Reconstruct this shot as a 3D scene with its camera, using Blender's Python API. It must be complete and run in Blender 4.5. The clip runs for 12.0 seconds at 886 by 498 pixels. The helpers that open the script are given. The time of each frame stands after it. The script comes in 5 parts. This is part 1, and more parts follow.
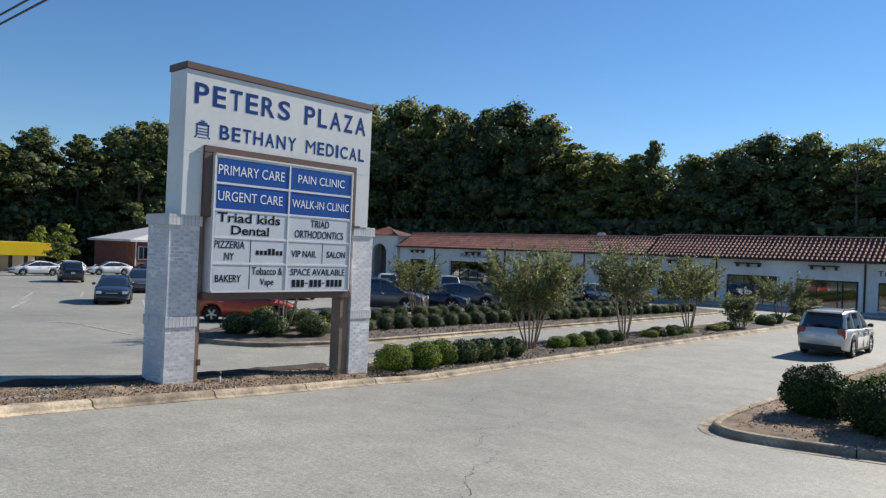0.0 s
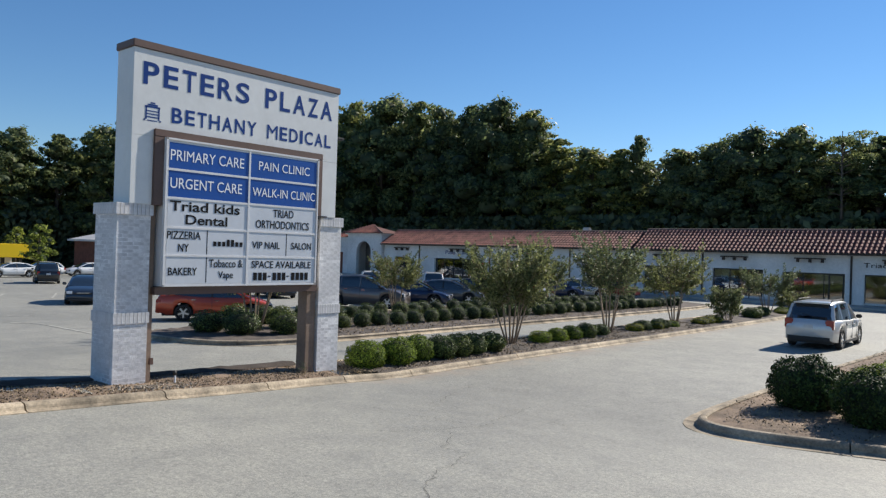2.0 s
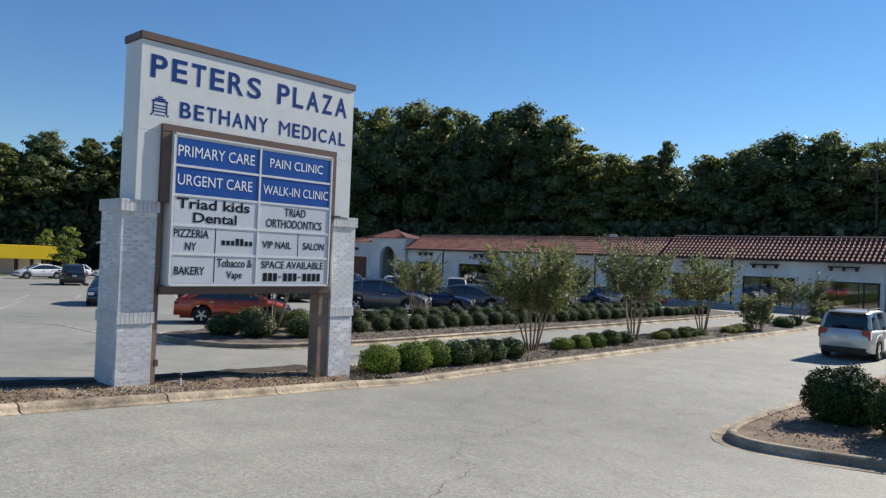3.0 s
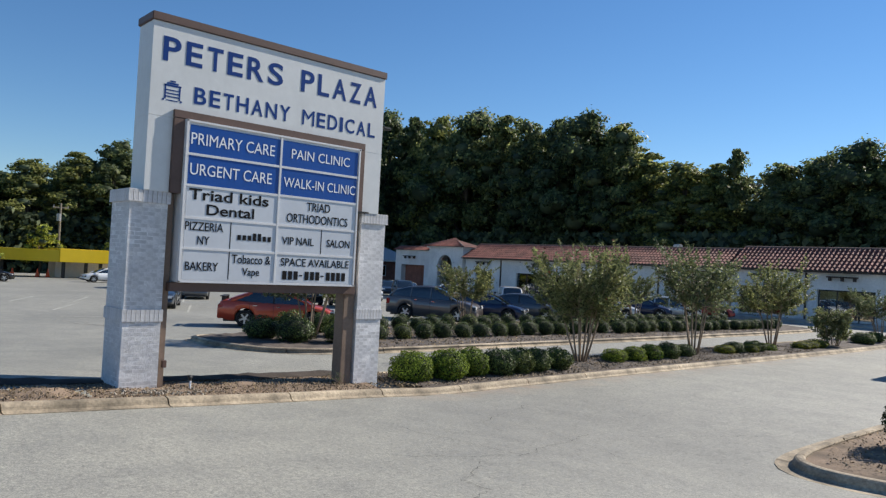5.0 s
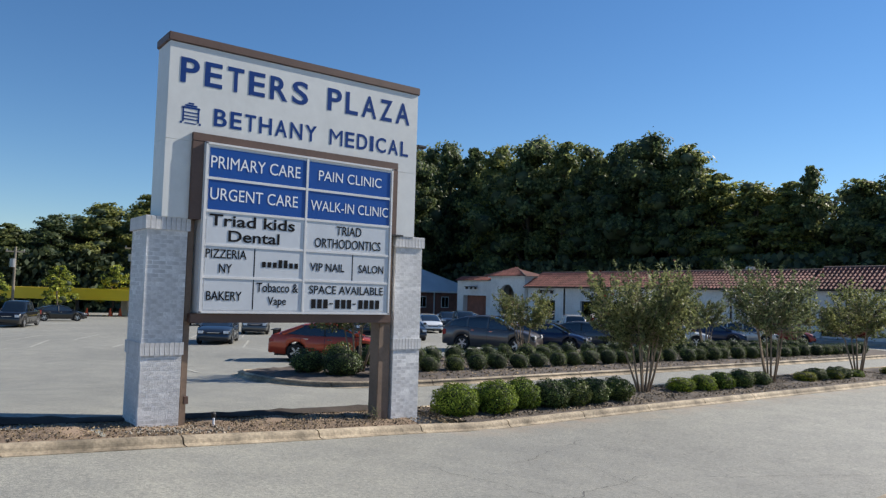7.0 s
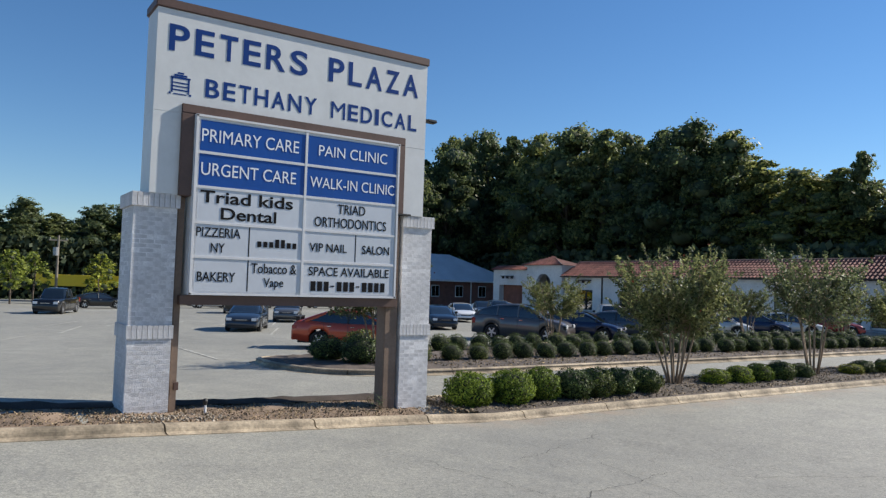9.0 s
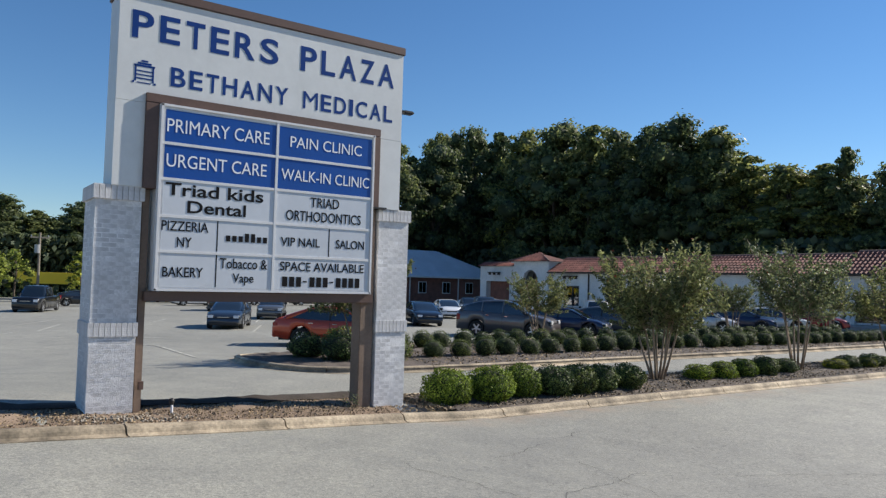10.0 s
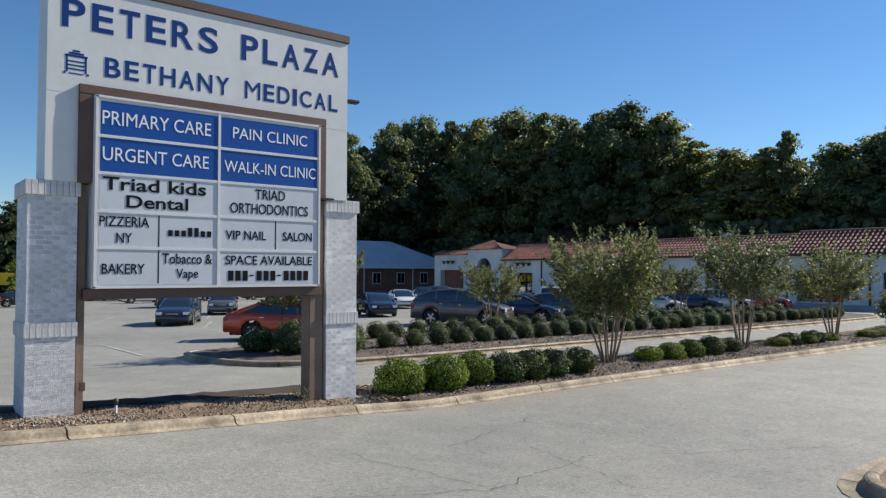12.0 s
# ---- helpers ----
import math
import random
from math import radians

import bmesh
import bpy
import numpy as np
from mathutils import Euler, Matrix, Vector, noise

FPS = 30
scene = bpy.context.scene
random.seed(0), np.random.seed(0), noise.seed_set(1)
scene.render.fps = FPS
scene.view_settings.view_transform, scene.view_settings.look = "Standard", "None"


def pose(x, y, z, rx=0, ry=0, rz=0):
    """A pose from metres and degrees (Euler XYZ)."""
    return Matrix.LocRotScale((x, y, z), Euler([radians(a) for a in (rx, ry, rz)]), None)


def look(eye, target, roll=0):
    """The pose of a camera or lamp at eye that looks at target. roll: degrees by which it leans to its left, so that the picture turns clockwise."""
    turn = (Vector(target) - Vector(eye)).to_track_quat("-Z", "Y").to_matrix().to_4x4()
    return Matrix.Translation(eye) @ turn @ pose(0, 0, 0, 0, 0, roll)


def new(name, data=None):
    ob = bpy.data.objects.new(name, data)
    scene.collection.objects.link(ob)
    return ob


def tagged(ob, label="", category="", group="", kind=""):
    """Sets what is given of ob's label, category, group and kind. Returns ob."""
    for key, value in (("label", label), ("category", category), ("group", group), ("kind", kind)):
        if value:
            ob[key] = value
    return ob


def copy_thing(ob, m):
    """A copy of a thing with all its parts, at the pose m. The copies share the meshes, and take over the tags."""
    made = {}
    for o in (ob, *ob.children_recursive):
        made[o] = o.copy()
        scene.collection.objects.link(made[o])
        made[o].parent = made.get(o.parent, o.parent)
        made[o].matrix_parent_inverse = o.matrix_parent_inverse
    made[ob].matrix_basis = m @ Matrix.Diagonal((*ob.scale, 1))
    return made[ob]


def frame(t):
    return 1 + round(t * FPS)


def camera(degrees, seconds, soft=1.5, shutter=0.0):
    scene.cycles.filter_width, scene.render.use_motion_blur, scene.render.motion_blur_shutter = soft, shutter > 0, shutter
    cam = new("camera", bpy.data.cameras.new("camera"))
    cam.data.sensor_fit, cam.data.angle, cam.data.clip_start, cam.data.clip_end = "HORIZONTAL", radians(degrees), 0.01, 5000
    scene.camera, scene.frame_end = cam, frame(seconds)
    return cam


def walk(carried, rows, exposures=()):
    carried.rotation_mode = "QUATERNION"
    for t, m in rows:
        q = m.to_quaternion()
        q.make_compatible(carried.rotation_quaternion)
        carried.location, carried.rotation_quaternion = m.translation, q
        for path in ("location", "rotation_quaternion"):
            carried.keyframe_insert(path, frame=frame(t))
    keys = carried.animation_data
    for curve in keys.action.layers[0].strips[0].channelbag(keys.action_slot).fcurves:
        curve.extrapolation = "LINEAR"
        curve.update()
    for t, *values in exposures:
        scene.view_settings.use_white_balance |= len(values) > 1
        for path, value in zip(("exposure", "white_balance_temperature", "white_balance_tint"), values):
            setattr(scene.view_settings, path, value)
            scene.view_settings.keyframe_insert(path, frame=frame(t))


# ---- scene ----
cam = camera(62.1, 12.0, soft=1.3)
PATH = [
    (0, (0.129, 0.306, 2.664), (-1.208, 1.793, 2.676), 2.4),
    (0.5, (0.187, 0.485, 2.581), (-1.14, 1.981, 2.59), 2.1),
    (1, (0.1, 0.731, 2.568), (-1.219, 2.234, 2.57), 1.8),
    (1.5, (-0.084, 1.007, 2.513), (-1.399, 2.514, 2.514), 1.7),
    (2, (-0.166, 1.187, 2.487), (-1.479, 2.696, 2.497), 1.8),
    (2.5, (-0.29, 1.519, 2.443), (-1.625, 3.009, 2.463), 2.0),
    (3, (-0.401, 1.749, 2.394), (-1.766, 3.211, 2.419), 2.3),
    (4.8, (-0.747, 2.934, 2.199), (-2.235, 4.27, 2.231), 3.0),
    (5, (-0.805, 3.032, 2.199), (-2.291, 4.371, 2.246), 3.0),
    (5.5, (-0.906, 3.384, 2.166), (-2.399, 4.711, 2.237), 2.8),
    (6, (-1.042, 3.619, 2.159), (-2.509, 4.972, 2.295), 2.6),
    (6.5, (-1.212, 3.845, 2.13), (-2.684, 5.185, 2.318), 2.5),
    (7, (-1.233, 4.065, 2.087), (-2.83, 5.262, 2.213), 1.6),
    (7.2, (-1.339, 4.147, 2.042), (-2.922, 5.363, 2.163), 1.3),
    (9, (-1.584, 5.017, 1.969), (-3.245, 6.126, 2.066), 1.8),
    (9.5, (-1.716, 5.225, 1.93), (-3.372, 6.341, 2.031), 1.8),
    (10, (-1.74, 5.37, 1.947), (-3.384, 6.506, 2.036), 1.6),
    (10.5, (-1.749, 5.456, 1.938), (-3.372, 6.622, 2.016), 1.2),
    (11, (-1.773, 5.488, 1.939), (-3.379, 6.679, 2.007), 0.9),
    (11.5, (-1.762, 5.474, 1.95), (-3.351, 6.687, 2.013), 0.5),
    (12, (-1.734, 5.469, 1.941), (-3.305, 6.706, 2.004), 0.1),
]
walk(cam, [(t, look(eye, target, roll)) for t, eye, target, roll in PATH])

# ---- world, sun and exposure ----
SUN_EL, SUN_ROT = radians(34.5), radians(11)
world = bpy.data.worlds.new("sky")
world.use_nodes = True
scene.world = world
wn = world.node_tree.nodes
sky = wn.new("ShaderNodeTexSky")
sky.sky_type, sky.sun_disc, sky.sun_elevation, sky.sun_rotation = "NISHITA", False, SUN_EL, SUN_ROT
sky.air_density, sky.dust_density, sky.ozone_density = 1.0, 0.0, 5.0
tone = wn.new("ShaderNodeHueSaturation")
tone.inputs["Hue"].default_value, tone.inputs["Saturation"].default_value, tone.inputs["Value"].default_value = 0.502, 1.14, 0.95
world.node_tree.links.new(sky.outputs[0], tone.inputs["Color"])
world.node_tree.links.new(tone.outputs[0], wn["Background"].inputs[0])
wn["Background"].inputs[1].default_value = 0.088
scene.view_settings.exposure = 0.50
sun = new("sun", bpy.data.lights.new("sun", "SUN"))
sun.data.energy, sun.data.angle, sun.data.color = 5.0, radians(0.55), (1.0, 0.93, 0.82)
sun.matrix_world = look((0, 0, 60), Vector((0, 0, 60)) - Vector((math.sin(SUN_ROT) * math.cos(SUN_EL), math.cos(SUN_ROT) * math.cos(SUN_EL), math.sin(SUN_EL))))

# ---- materials ----
def nodes_of(name):
    m = bpy.data.materials.new(name)
    m.use_nodes = True
    return m, m.node_tree.nodes, m.node_tree.links, m.node_tree.nodes["Principled BSDF"]


def noise_node(n, l, coord, scale, detail=4.0, rough=0.55):
    t = n.new("ShaderNodeTexNoise")
    t.inputs["Scale"].default_value, t.inputs["Detail"].default_value, t.inputs["Roughness"].default_value = scale, detail, rough
    l.new(coord, t.inputs["Vector"])
    return t


def ramp_node(n, l, fac, stops):
    r = n.new("ShaderNodeValToRGB")
    e = r.color_ramp.elements
    while len(e) < len(stops):
        e.new(0.5)
    for k, (p, c) in zip(e, stops):
        k.position, k.color = p, (*c, 1) if len(c) == 3 else c
    l.new(fac, r.inputs[0])
    return r


def mix_node(n, l, fac, a, b, kind="MIX"):
    m = n.new("ShaderNodeMix")
    m.data_type, m.blend_type = "RGBA", kind
    for sock, v in ((m.inputs[0], fac), (m.inputs[6], a), (m.inputs[7], b)):
        if isinstance(v, (int, float)):
            sock.default_value = v
        elif isinstance(v, tuple):
            sock.default_value = (*v, 1)
        else:
            l.new(v, sock)
    return m.outputs[2]


def ratio(n, l, value, by, kind="DIVIDE"):
    m = n.new("ShaderNodeMath")
    m.operation = kind
    l.new(value, m.inputs[0])
    m.inputs[1].default_value = by
    return m.outputs[0]


def shade(c, k):
    return tuple(min(1.0, v * k) for v in c)


def surface(name, base, rough=0.8, var=0.25, big=0.6, fine=25.0, bump=0.3, bump_at=60.0, metal=0.0, spread=0.0, coat=0.0, spec=0.5):
    """A plain surface with stains at one scale, grain at another, and fine relief; spread varies it from object to object."""
    m, n, l, p = nodes_of(name)
    co = n.new("ShaderNodeTexCoord").outputs["Object"]
    a = noise_node(n, l, co, big, 5)
    b = noise_node(n, l, co, fine, 4, 0.65)
    c1 = ramp_node(n, l, a.outputs[0], [(0.3, shade(base, 1 - var)), (0.7, shade(base, 1 + var * 0.6))]).outputs[0]
    g = ramp_node(n, l, b.outputs[0], [(0.3, (1 - var * 0.7,) * 3), (0.7, (1 + var * 0.3,) * 3)]).outputs[0]
    c = mix_node(n, l, 1.0, c1, g, "MULTIPLY")
    if spread:
        info = n.new("ShaderNodeObjectInfo")
        r = ramp_node(n, l, info.outputs["Random"], [(0.0, (1 - spread,) * 3), (1.0, (1 + spread,) * 3)]).outputs[0]
        c = mix_node(n, l, 1.0, c, r, "MULTIPLY")
    l.new(c, p.inputs["Base Color"])
    p.inputs["Roughness"].default_value, p.inputs["Metallic"].default_value = rough, metal
    p.inputs["Coat Weight"].default_value = coat
    p.inputs["Coat Roughness"].default_value = 0.06
    p.inputs["Specular IOR Level"].default_value = spec
    if bump:
        t = noise_node(n, l, co, bump_at, 3)
        k = n.new("ShaderNodeBump")
        k.inputs["Strength"].default_value, k.inputs["Distance"].default_value = bump, 0.01
        l.new(t.outputs[0], k.inputs["Height"])
        l.new(k.outputs[0], p.inputs["Normal"])
    return m


def leafage(name, dark, light, thin=0.3, spec=0.18, rough=0.62, apart=0.17):
    """Leaves: colour varied leaf by leaf and plant by plant, a little light comes through."""
    m, n, l, p = nodes_of(name)
    geo = n.new("ShaderNodeNewGeometry")
    info = n.new("ShaderNodeObjectInfo")
    co = n.new("ShaderNodeTexCoord").outputs["Object"]
    a = noise_node(n, l, co, 1.1, 3)
    c = ramp_node(n, l, geo.outputs["Random Per Island"], [(0.1, dark), (0.75, light), (1.0, shade(light, 1.5))]).outputs[0]
    g = ramp_node(n, l, a.outputs[0], [(0.3, (0.6, 0.6, 0.6)), (0.7, (1.25, 1.2, 1.0))]).outputs[0]
    c = mix_node(n, l, 1.0, c, g, "MULTIPLY")
    r = ramp_node(n, l, info.outputs["Random"], [(0.0, (1 - 1.2 * apart, 1 - apart, 1 - 0.9 * apart)), (0.5, (1.0, 1.0, 1.0)), (1.0, (1 + apart, 1 + 0.6 * apart, 1 - 0.3 * apart))]).outputs[0]
    c = mix_node(n, l, 1.0, c, r, "MULTIPLY")
    l.new(c, p.inputs["Base Color"])
    p.inputs["Roughness"].default_value = rough
    p.inputs["Specular IOR Level"].default_value = spec
    tr = n.new("ShaderNodeBsdfTranslucent")
    l.new(c, tr.inputs[0])
    mx = n.new("ShaderNodeMixShader")
    mx.inputs[0].default_value = thin
    l.new(p.outputs[0], mx.inputs[1])
    l.new(tr.outputs[0], mx.inputs[2])
    l.new(mx.outputs[0], n["Material Output"].inputs[0])
    return m


def asphalt_surface():
    """Old grey asphalt: stone speckle, wide stains, oil spots and a web of fine cracks in some places."""
    m, n, l, p = nodes_of("asphalt")
    co = n.new("ShaderNodeTexCoord").outputs["Object"]
    wide = noise_node(n, l, co, 0.12, 6, 0.6)
    mid = noise_node(n, l, co, 1.3, 5, 0.6)
    speck = noise_node(n, l, co, 55.0, 3, 0.8)
    c = ramp_node(n, l, wide.outputs[0], [(0.3, (0.227, 0.227, 0.204)), (0.7, (0.311, 0.307, 0.272))]).outputs[0]
    c = mix_node(n, l, 1.0, c, ramp_node(n, l, mid.outputs[0], [(0.3, (0.84, 0.84, 0.85)), (0.7, (1.08, 1.07, 1.05))]).outputs[0], "MULTIPLY")
    c = mix_node(n, l, 1.0, c, ramp_node(n, l, speck.outputs[0], [(0.32, (0.52, 0.52, 0.53)), (0.5, (1.0, 1.0, 1.0)), (0.70, (1.45, 1.43, 1.38))]).outputs[0], "MULTIPLY")
    grit = noise_node(n, l, co, 17.0, 4, 0.75)
    c = mix_node(n, l, 1.0, c, ramp_node(n, l, grit.outputs[0], [(0.34, (0.72, 0.72, 0.73)), (0.5, (1.0, 1.0, 1.0)), (0.67, (1.22, 1.21, 1.18))]).outputs[0], "MULTIPLY")
    warp = noise_node(n, l, co, 0.9, 4)
    v = n.new("ShaderNodeTexVoronoi")
    v.feature = "DISTANCE_TO_EDGE"
    v.inputs["Scale"].default_value = 8.5
    l.new(mix_node(n, l, 0.55, co, warp.outputs["Color"], "ADD"), v.inputs["Vector"])
    line = ramp_node(n, l, v.outputs["Distance"], [(0.0, (1, 1, 1)), (0.06, (0, 0, 0))]).outputs[0]
    where = ramp_node(n, l, noise_node(n, l, co, 0.16, 3).outputs[0], [(0.58, (0, 0, 0)), (0.72, (0.4, 0.4, 0.4))]).outputs[0]
    near = n.new("ShaderNodeVectorMath")
    near.operation = "DISTANCE"
    near.inputs[1].default_value = (-8.0, 14.2, -0.45)
    l.new(co, near.inputs[0])
    span = n.new("ShaderNodeMath")
    span.operation = "MULTIPLY_ADD"
    l.new(noise_node(n, l, co, 0.7, 3).outputs[0], span.inputs[0])
    span.inputs[1].default_value = 5.0
    l.new(near.outputs["Value"], span.inputs[2])
    worn = ramp_node(n, l, ratio(n, l, span.outputs[0], 10.0), [(0.45, (0.6, 0.6, 0.6)), (0.75, (0, 0, 0))]).outputs[0]
    c = mix_node(n, l, ratio(n, l, worn, 0.35, "MULTIPLY"), c, (0.19, 0.185, 0.17))
    where = mix_node(n, l, 1.0, where, worn, "LIGHTEN")
    torn = ramp_node(n, l, noise_node(n, l, co, 3.1, 4, 0.7).outputs[0], [(0.42, (0.1, 0.1, 0.1)), (0.62, (1, 1, 1))]).outputs[0]
    crack = mix_node(n, l, 1.0, mix_node(n, l, 1.0, line, where, "MULTIPLY"), torn, "MULTIPLY")
    c = mix_node(n, l, crack, c, (0.06, 0.058, 0.055))
    axes = n.new("ShaderNodeSeparateXYZ")
    l.new(co, axes.inputs[0])
    washed = ramp_node(n, l, ratio(n, l, ratio(n, l, axes.outputs[0], 13.0, "ADD"), 2.0), [(0.2, (0, 0, 0)), (0.36, (1, 1, 1)), (0.85, (0, 0, 0))]).outputs[0]
    along = ramp_node(n, l, ratio(n, l, axes.outputs[1], 40.0), [(0.28, (0, 0, 0)), (0.34, (1, 1, 1))]).outputs[0]
    patch = ramp_node(n, l, noise_node(n, l, co, 1.6, 5, 0.65).outputs[0], [(0.35, (0, 0, 0)), (0.65, (0.7, 0.7, 0.7))]).outputs[0]
    dirt = mix_node(n, l, 1.0, mix_node(n, l, 1.0, washed, along, "MULTIPLY"), patch, "MULTIPLY")
    c = mix_node(n, l, dirt, c, (0.33, 0.245, 0.175))
    l.new(c, p.inputs["Base Color"])
    p.inputs["Roughness"].default_value = 0.70
    p.inputs["Specular IOR Level"].default_value = 0.5
    k = n.new("ShaderNodeBump")
    k.inputs["Strength"].default_value, k.inputs["Distance"].default_value = 0.45, 0.008
    l.new(noise_node(n, l, co, 90.0, 3, 0.7).outputs[0], k.inputs["Height"])
    l.new(k.outputs[0], p.inputs["Normal"])
    return m


def glass_surface(name, tint, clear, rough=0.03):
    """A pane: partly clear, partly mirror by Fresnel."""
    m, n, l, p = nodes_of(name)
    n.remove(p)
    t = n.new("ShaderNodeBsdfTransparent")
    t.inputs[0].default_value = (*shade(tint, clear), 1)
    g = n.new("ShaderNodeBsdfGlossy")
    g.inputs["Roughness"].default_value = rough
    f = n.new("ShaderNodeFresnel")
    f.inputs[0].default_value = 2.9
    x = n.new("ShaderNodeMixShader")
    l.new(f.outputs[0], x.inputs[0])
    l.new(t.outputs[0], x.inputs[1])
    l.new(g.outputs[0], x.inputs[2])
    l.new(x.outputs[0], n["Material Output"].inputs[0])
    return m


ASPHALT = asphalt_surface()
CONCRETE = surface("kerb concrete", (0.445, 0.365, 0.262), 0.9, 0.6, 1.7, 22, 0.5, 70, spread=0.22)
PAVING = surface("pale concrete", (0.42, 0.40, 0.36), 0.9, 0.25, 0.8, 30, 0.4, 60)
MULCH = surface("bark mulch", (0.115, 0.092, 0.078), 0.95, 0.6, 2.2, 45, 1.0, 40)
MULCH_DARK = surface("dark shredded mulch", (0.055, 0.042, 0.034), 0.95, 0.5, 2.2, 45, 1.0, 40)
SOIL = surface("dry clay soil", (0.25, 0.178, 0.122), 0.95, 0.5, 1.5, 40, 0.9, 40)
GRASS = surface("rough grass", (0.07, 0.09, 0.03), 0.95, 0.5, 0.3, 8, 0.6, 15)
LINE_PAINT = surface("worn line paint", (0.5, 0.49, 0.44), 0.8, 0.5, 3.0, 25, 0.2, 60)
WHITE_PANEL = surface("white painted sheet metal", (0.66, 0.67, 0.665), 0.45, 0.08, 0.5, 6, 0.03, 4)
BROWN = surface("brown painted steel", (0.115, 0.066, 0.050), 0.5, 0.2, 1.5, 20, 0.1, 40)
# weathered brown of the posts, lightened in colour for the sun on them
POST_SUNLIT = surface("weathered brown painted steel in sunlit tone", (0.21, 0.145, 0.105), 0.6, 0.25, 1.5, 20, 0.1, 40)
LETTER_BLUE = surface("blue letter plastic", (0.006, 0.043, 0.20), 0.75, 0.06, 2, 20, 0.0, spec=0.15)
PANEL_BLUE = surface("blue sign vinyl", (0.004, 0.062, 0.30), 0.3, 0.06, 1.2, 9, 0.0)
PANEL_WHITE = surface("white sign acrylic", (0.545, 0.575, 0.625), 0.3, 0.05, 1.0, 8, 0.0)
ALU = surface("white aluminium trim", (0.66, 0.66, 0.67), 0.4, 0.06, 2, 20, 0.0)
INK = surface("black sign vinyl", (0.009, 0.009, 0.011), 0.75, 0.1, 3, 20, 0.0, spec=0.12)
TEXT_WHITE = surface("white sign vinyl", (0.78, 0.79, 0.82), 0.4, 0.04, 3, 20, 0.0)
BRICK_WHITE = surface("white painted brick", (0.60, 0.595, 0.605), 0.7, 0.20, 2.2, 26, 0.6, 45, spread=0.07)
MORTAR = surface("white painted mortar", (0.74, 0.735, 0.74), 0.85, 0.3, 2.2, 30, 0.5, 60)
STONE_PALE = surface("pale limestone", (0.42, 0.37, 0.30), 0.9, 0.5, 9, 40, 0.4, 60)
DARK = surface("dark metal", (0.02, 0.02, 0.021), 0.5, 0.2, 3, 20, 0.05, 40)
STEEL = surface("grey galvanised steel", (0.36, 0.37, 0.38), 0.45, 0.15, 2, 20, 0.05, 40, metal=0.6)
STUCCO = surface("white stucco", (0.74, 0.715, 0.69), 0.9, 0.18, 0.5, 6, 0.3, 30)
TILE = surface("terracotta roof tile", (0.34, 0.115, 0.085), 0.75, 0.5, 1.1, 5, 0.2, 30)
TILE_PAN = surface("dirty pan tile with trough shade", (0.15, 0.050, 0.040), 0.9, 0.4, 0.8, 7, 0.2, 30)
TILE_HIP = surface("weathered hip roof tile", (0.12, 0.042, 0.034), 0.85, 0.5, 1.5, 6, 0.4, 12)
TILE_PALE = surface("sun-bleached terracotta ridge tile", (0.16, 0.10, 0.085), 0.85, 0.3, 1.0, 9, 0.2, 30)
WOOD_DARK = surface("dark stained timber", (0.06, 0.04, 0.03), 0.7, 0.3, 2, 20, 0.2, 40)
BRICK_RED = surface("red brick", (0.25, 0.10, 0.068), 0.9, 0.3, 1.5, 14, 0.4, 30)
ROOF_PALE = surface("pale grey metal roof", (0.52, 0.53, 0.545), 0.6, 0.12, 0.4, 6, 0.1, 10)
ROOF_GREY = surface("grey shingle roof", (0.28, 0.29, 0.31), 0.85, 0.2, 0.6, 10, 0.3, 20)
YELLOW = surface("yellow canopy fascia", (0.75, 0.52, 0.01), 0.45, 0.06, 0.6, 8, 0.0)
TIMBER_POLE = surface("weathered timber pole", (0.24, 0.21, 0.17), 0.9, 0.3, 1.5, 20, 0.3, 40)
BARK = surface("grey brown bark", (0.13, 0.10, 0.075), 0.9, 0.35, 3, 20, 0.6, 30)
BARK_PALE = surface("smooth tan bark", (0.30, 0.22, 0.15), 0.75, 0.3, 4, 25, 0.2, 40)
LEAF_WOOD = leafage("woodland leaves", (0.090, 0.130, 0.062), (0.235, 0.270, 0.120), 0.55, 0.30, 0.5, apart=0.32)
LEAF_MYRTLE = leafage("crape myrtle leaves", (0.072, 0.100, 0.050), (0.225, 0.258, 0.135), 0.46, 0.22, 0.5)
LEAF_BOX = leafage("clipped shrub leaves", (0.060, 0.108, 0.018), (0.225, 0.30, 0.042), 0.25)
# darker leaf colour carries the shade inside and below the crowns
LEAF_SHADE = leafage("foliage coloured as deep shade", (0.048, 0.072, 0.050), (0.095, 0.122, 0.078), 0.2)
LEAF_HOLLY = leafage("dark holly leaves", (0.010, 0.026, 0.009), (0.050, 0.085, 0.024), 0.1)
LEAF_DARK = leafage("dark glossy shrub leaves", (0.024, 0.048, 0.016), (0.125, 0.170, 0.050), 0.2, 0.28, 0.5, apart=0.3)
LEAF_YELLOW = leafage("yellow green shrub leaves", (0.09, 0.12, 0.015), (0.26, 0.27, 0.03), 0.25)
LEAF_LIME = leafage("light green young tree leaves", (0.12, 0.17, 0.03), (0.33, 0.38, 0.09), 0.45)
FLOWER = leafage("faded crimson blossom", (0.14, 0.045, 0.03), (0.25, 0.09, 0.05), 0.2)
CHIPS = leafage("bark chips and dry leaf litter", (0.060, 0.046, 0.037), (0.28, 0.225, 0.17), 0.0, 0.2, 0.9)
CORE = surface("shade-dark twigs", (0.020, 0.026, 0.012), 0.95, 0.4, 4, 20, 0.6, 20)
SHOP_GLASS = glass_surface("shop glass", (0.75, 0.85, 0.85), 0.75)
SHOP_INSIDE = surface("dim shop interior", (0.30, 0.285, 0.26), 0.9, 0.3, 0.6, 4, 0.0)

# ---- building blocks ----
PLACE = {}


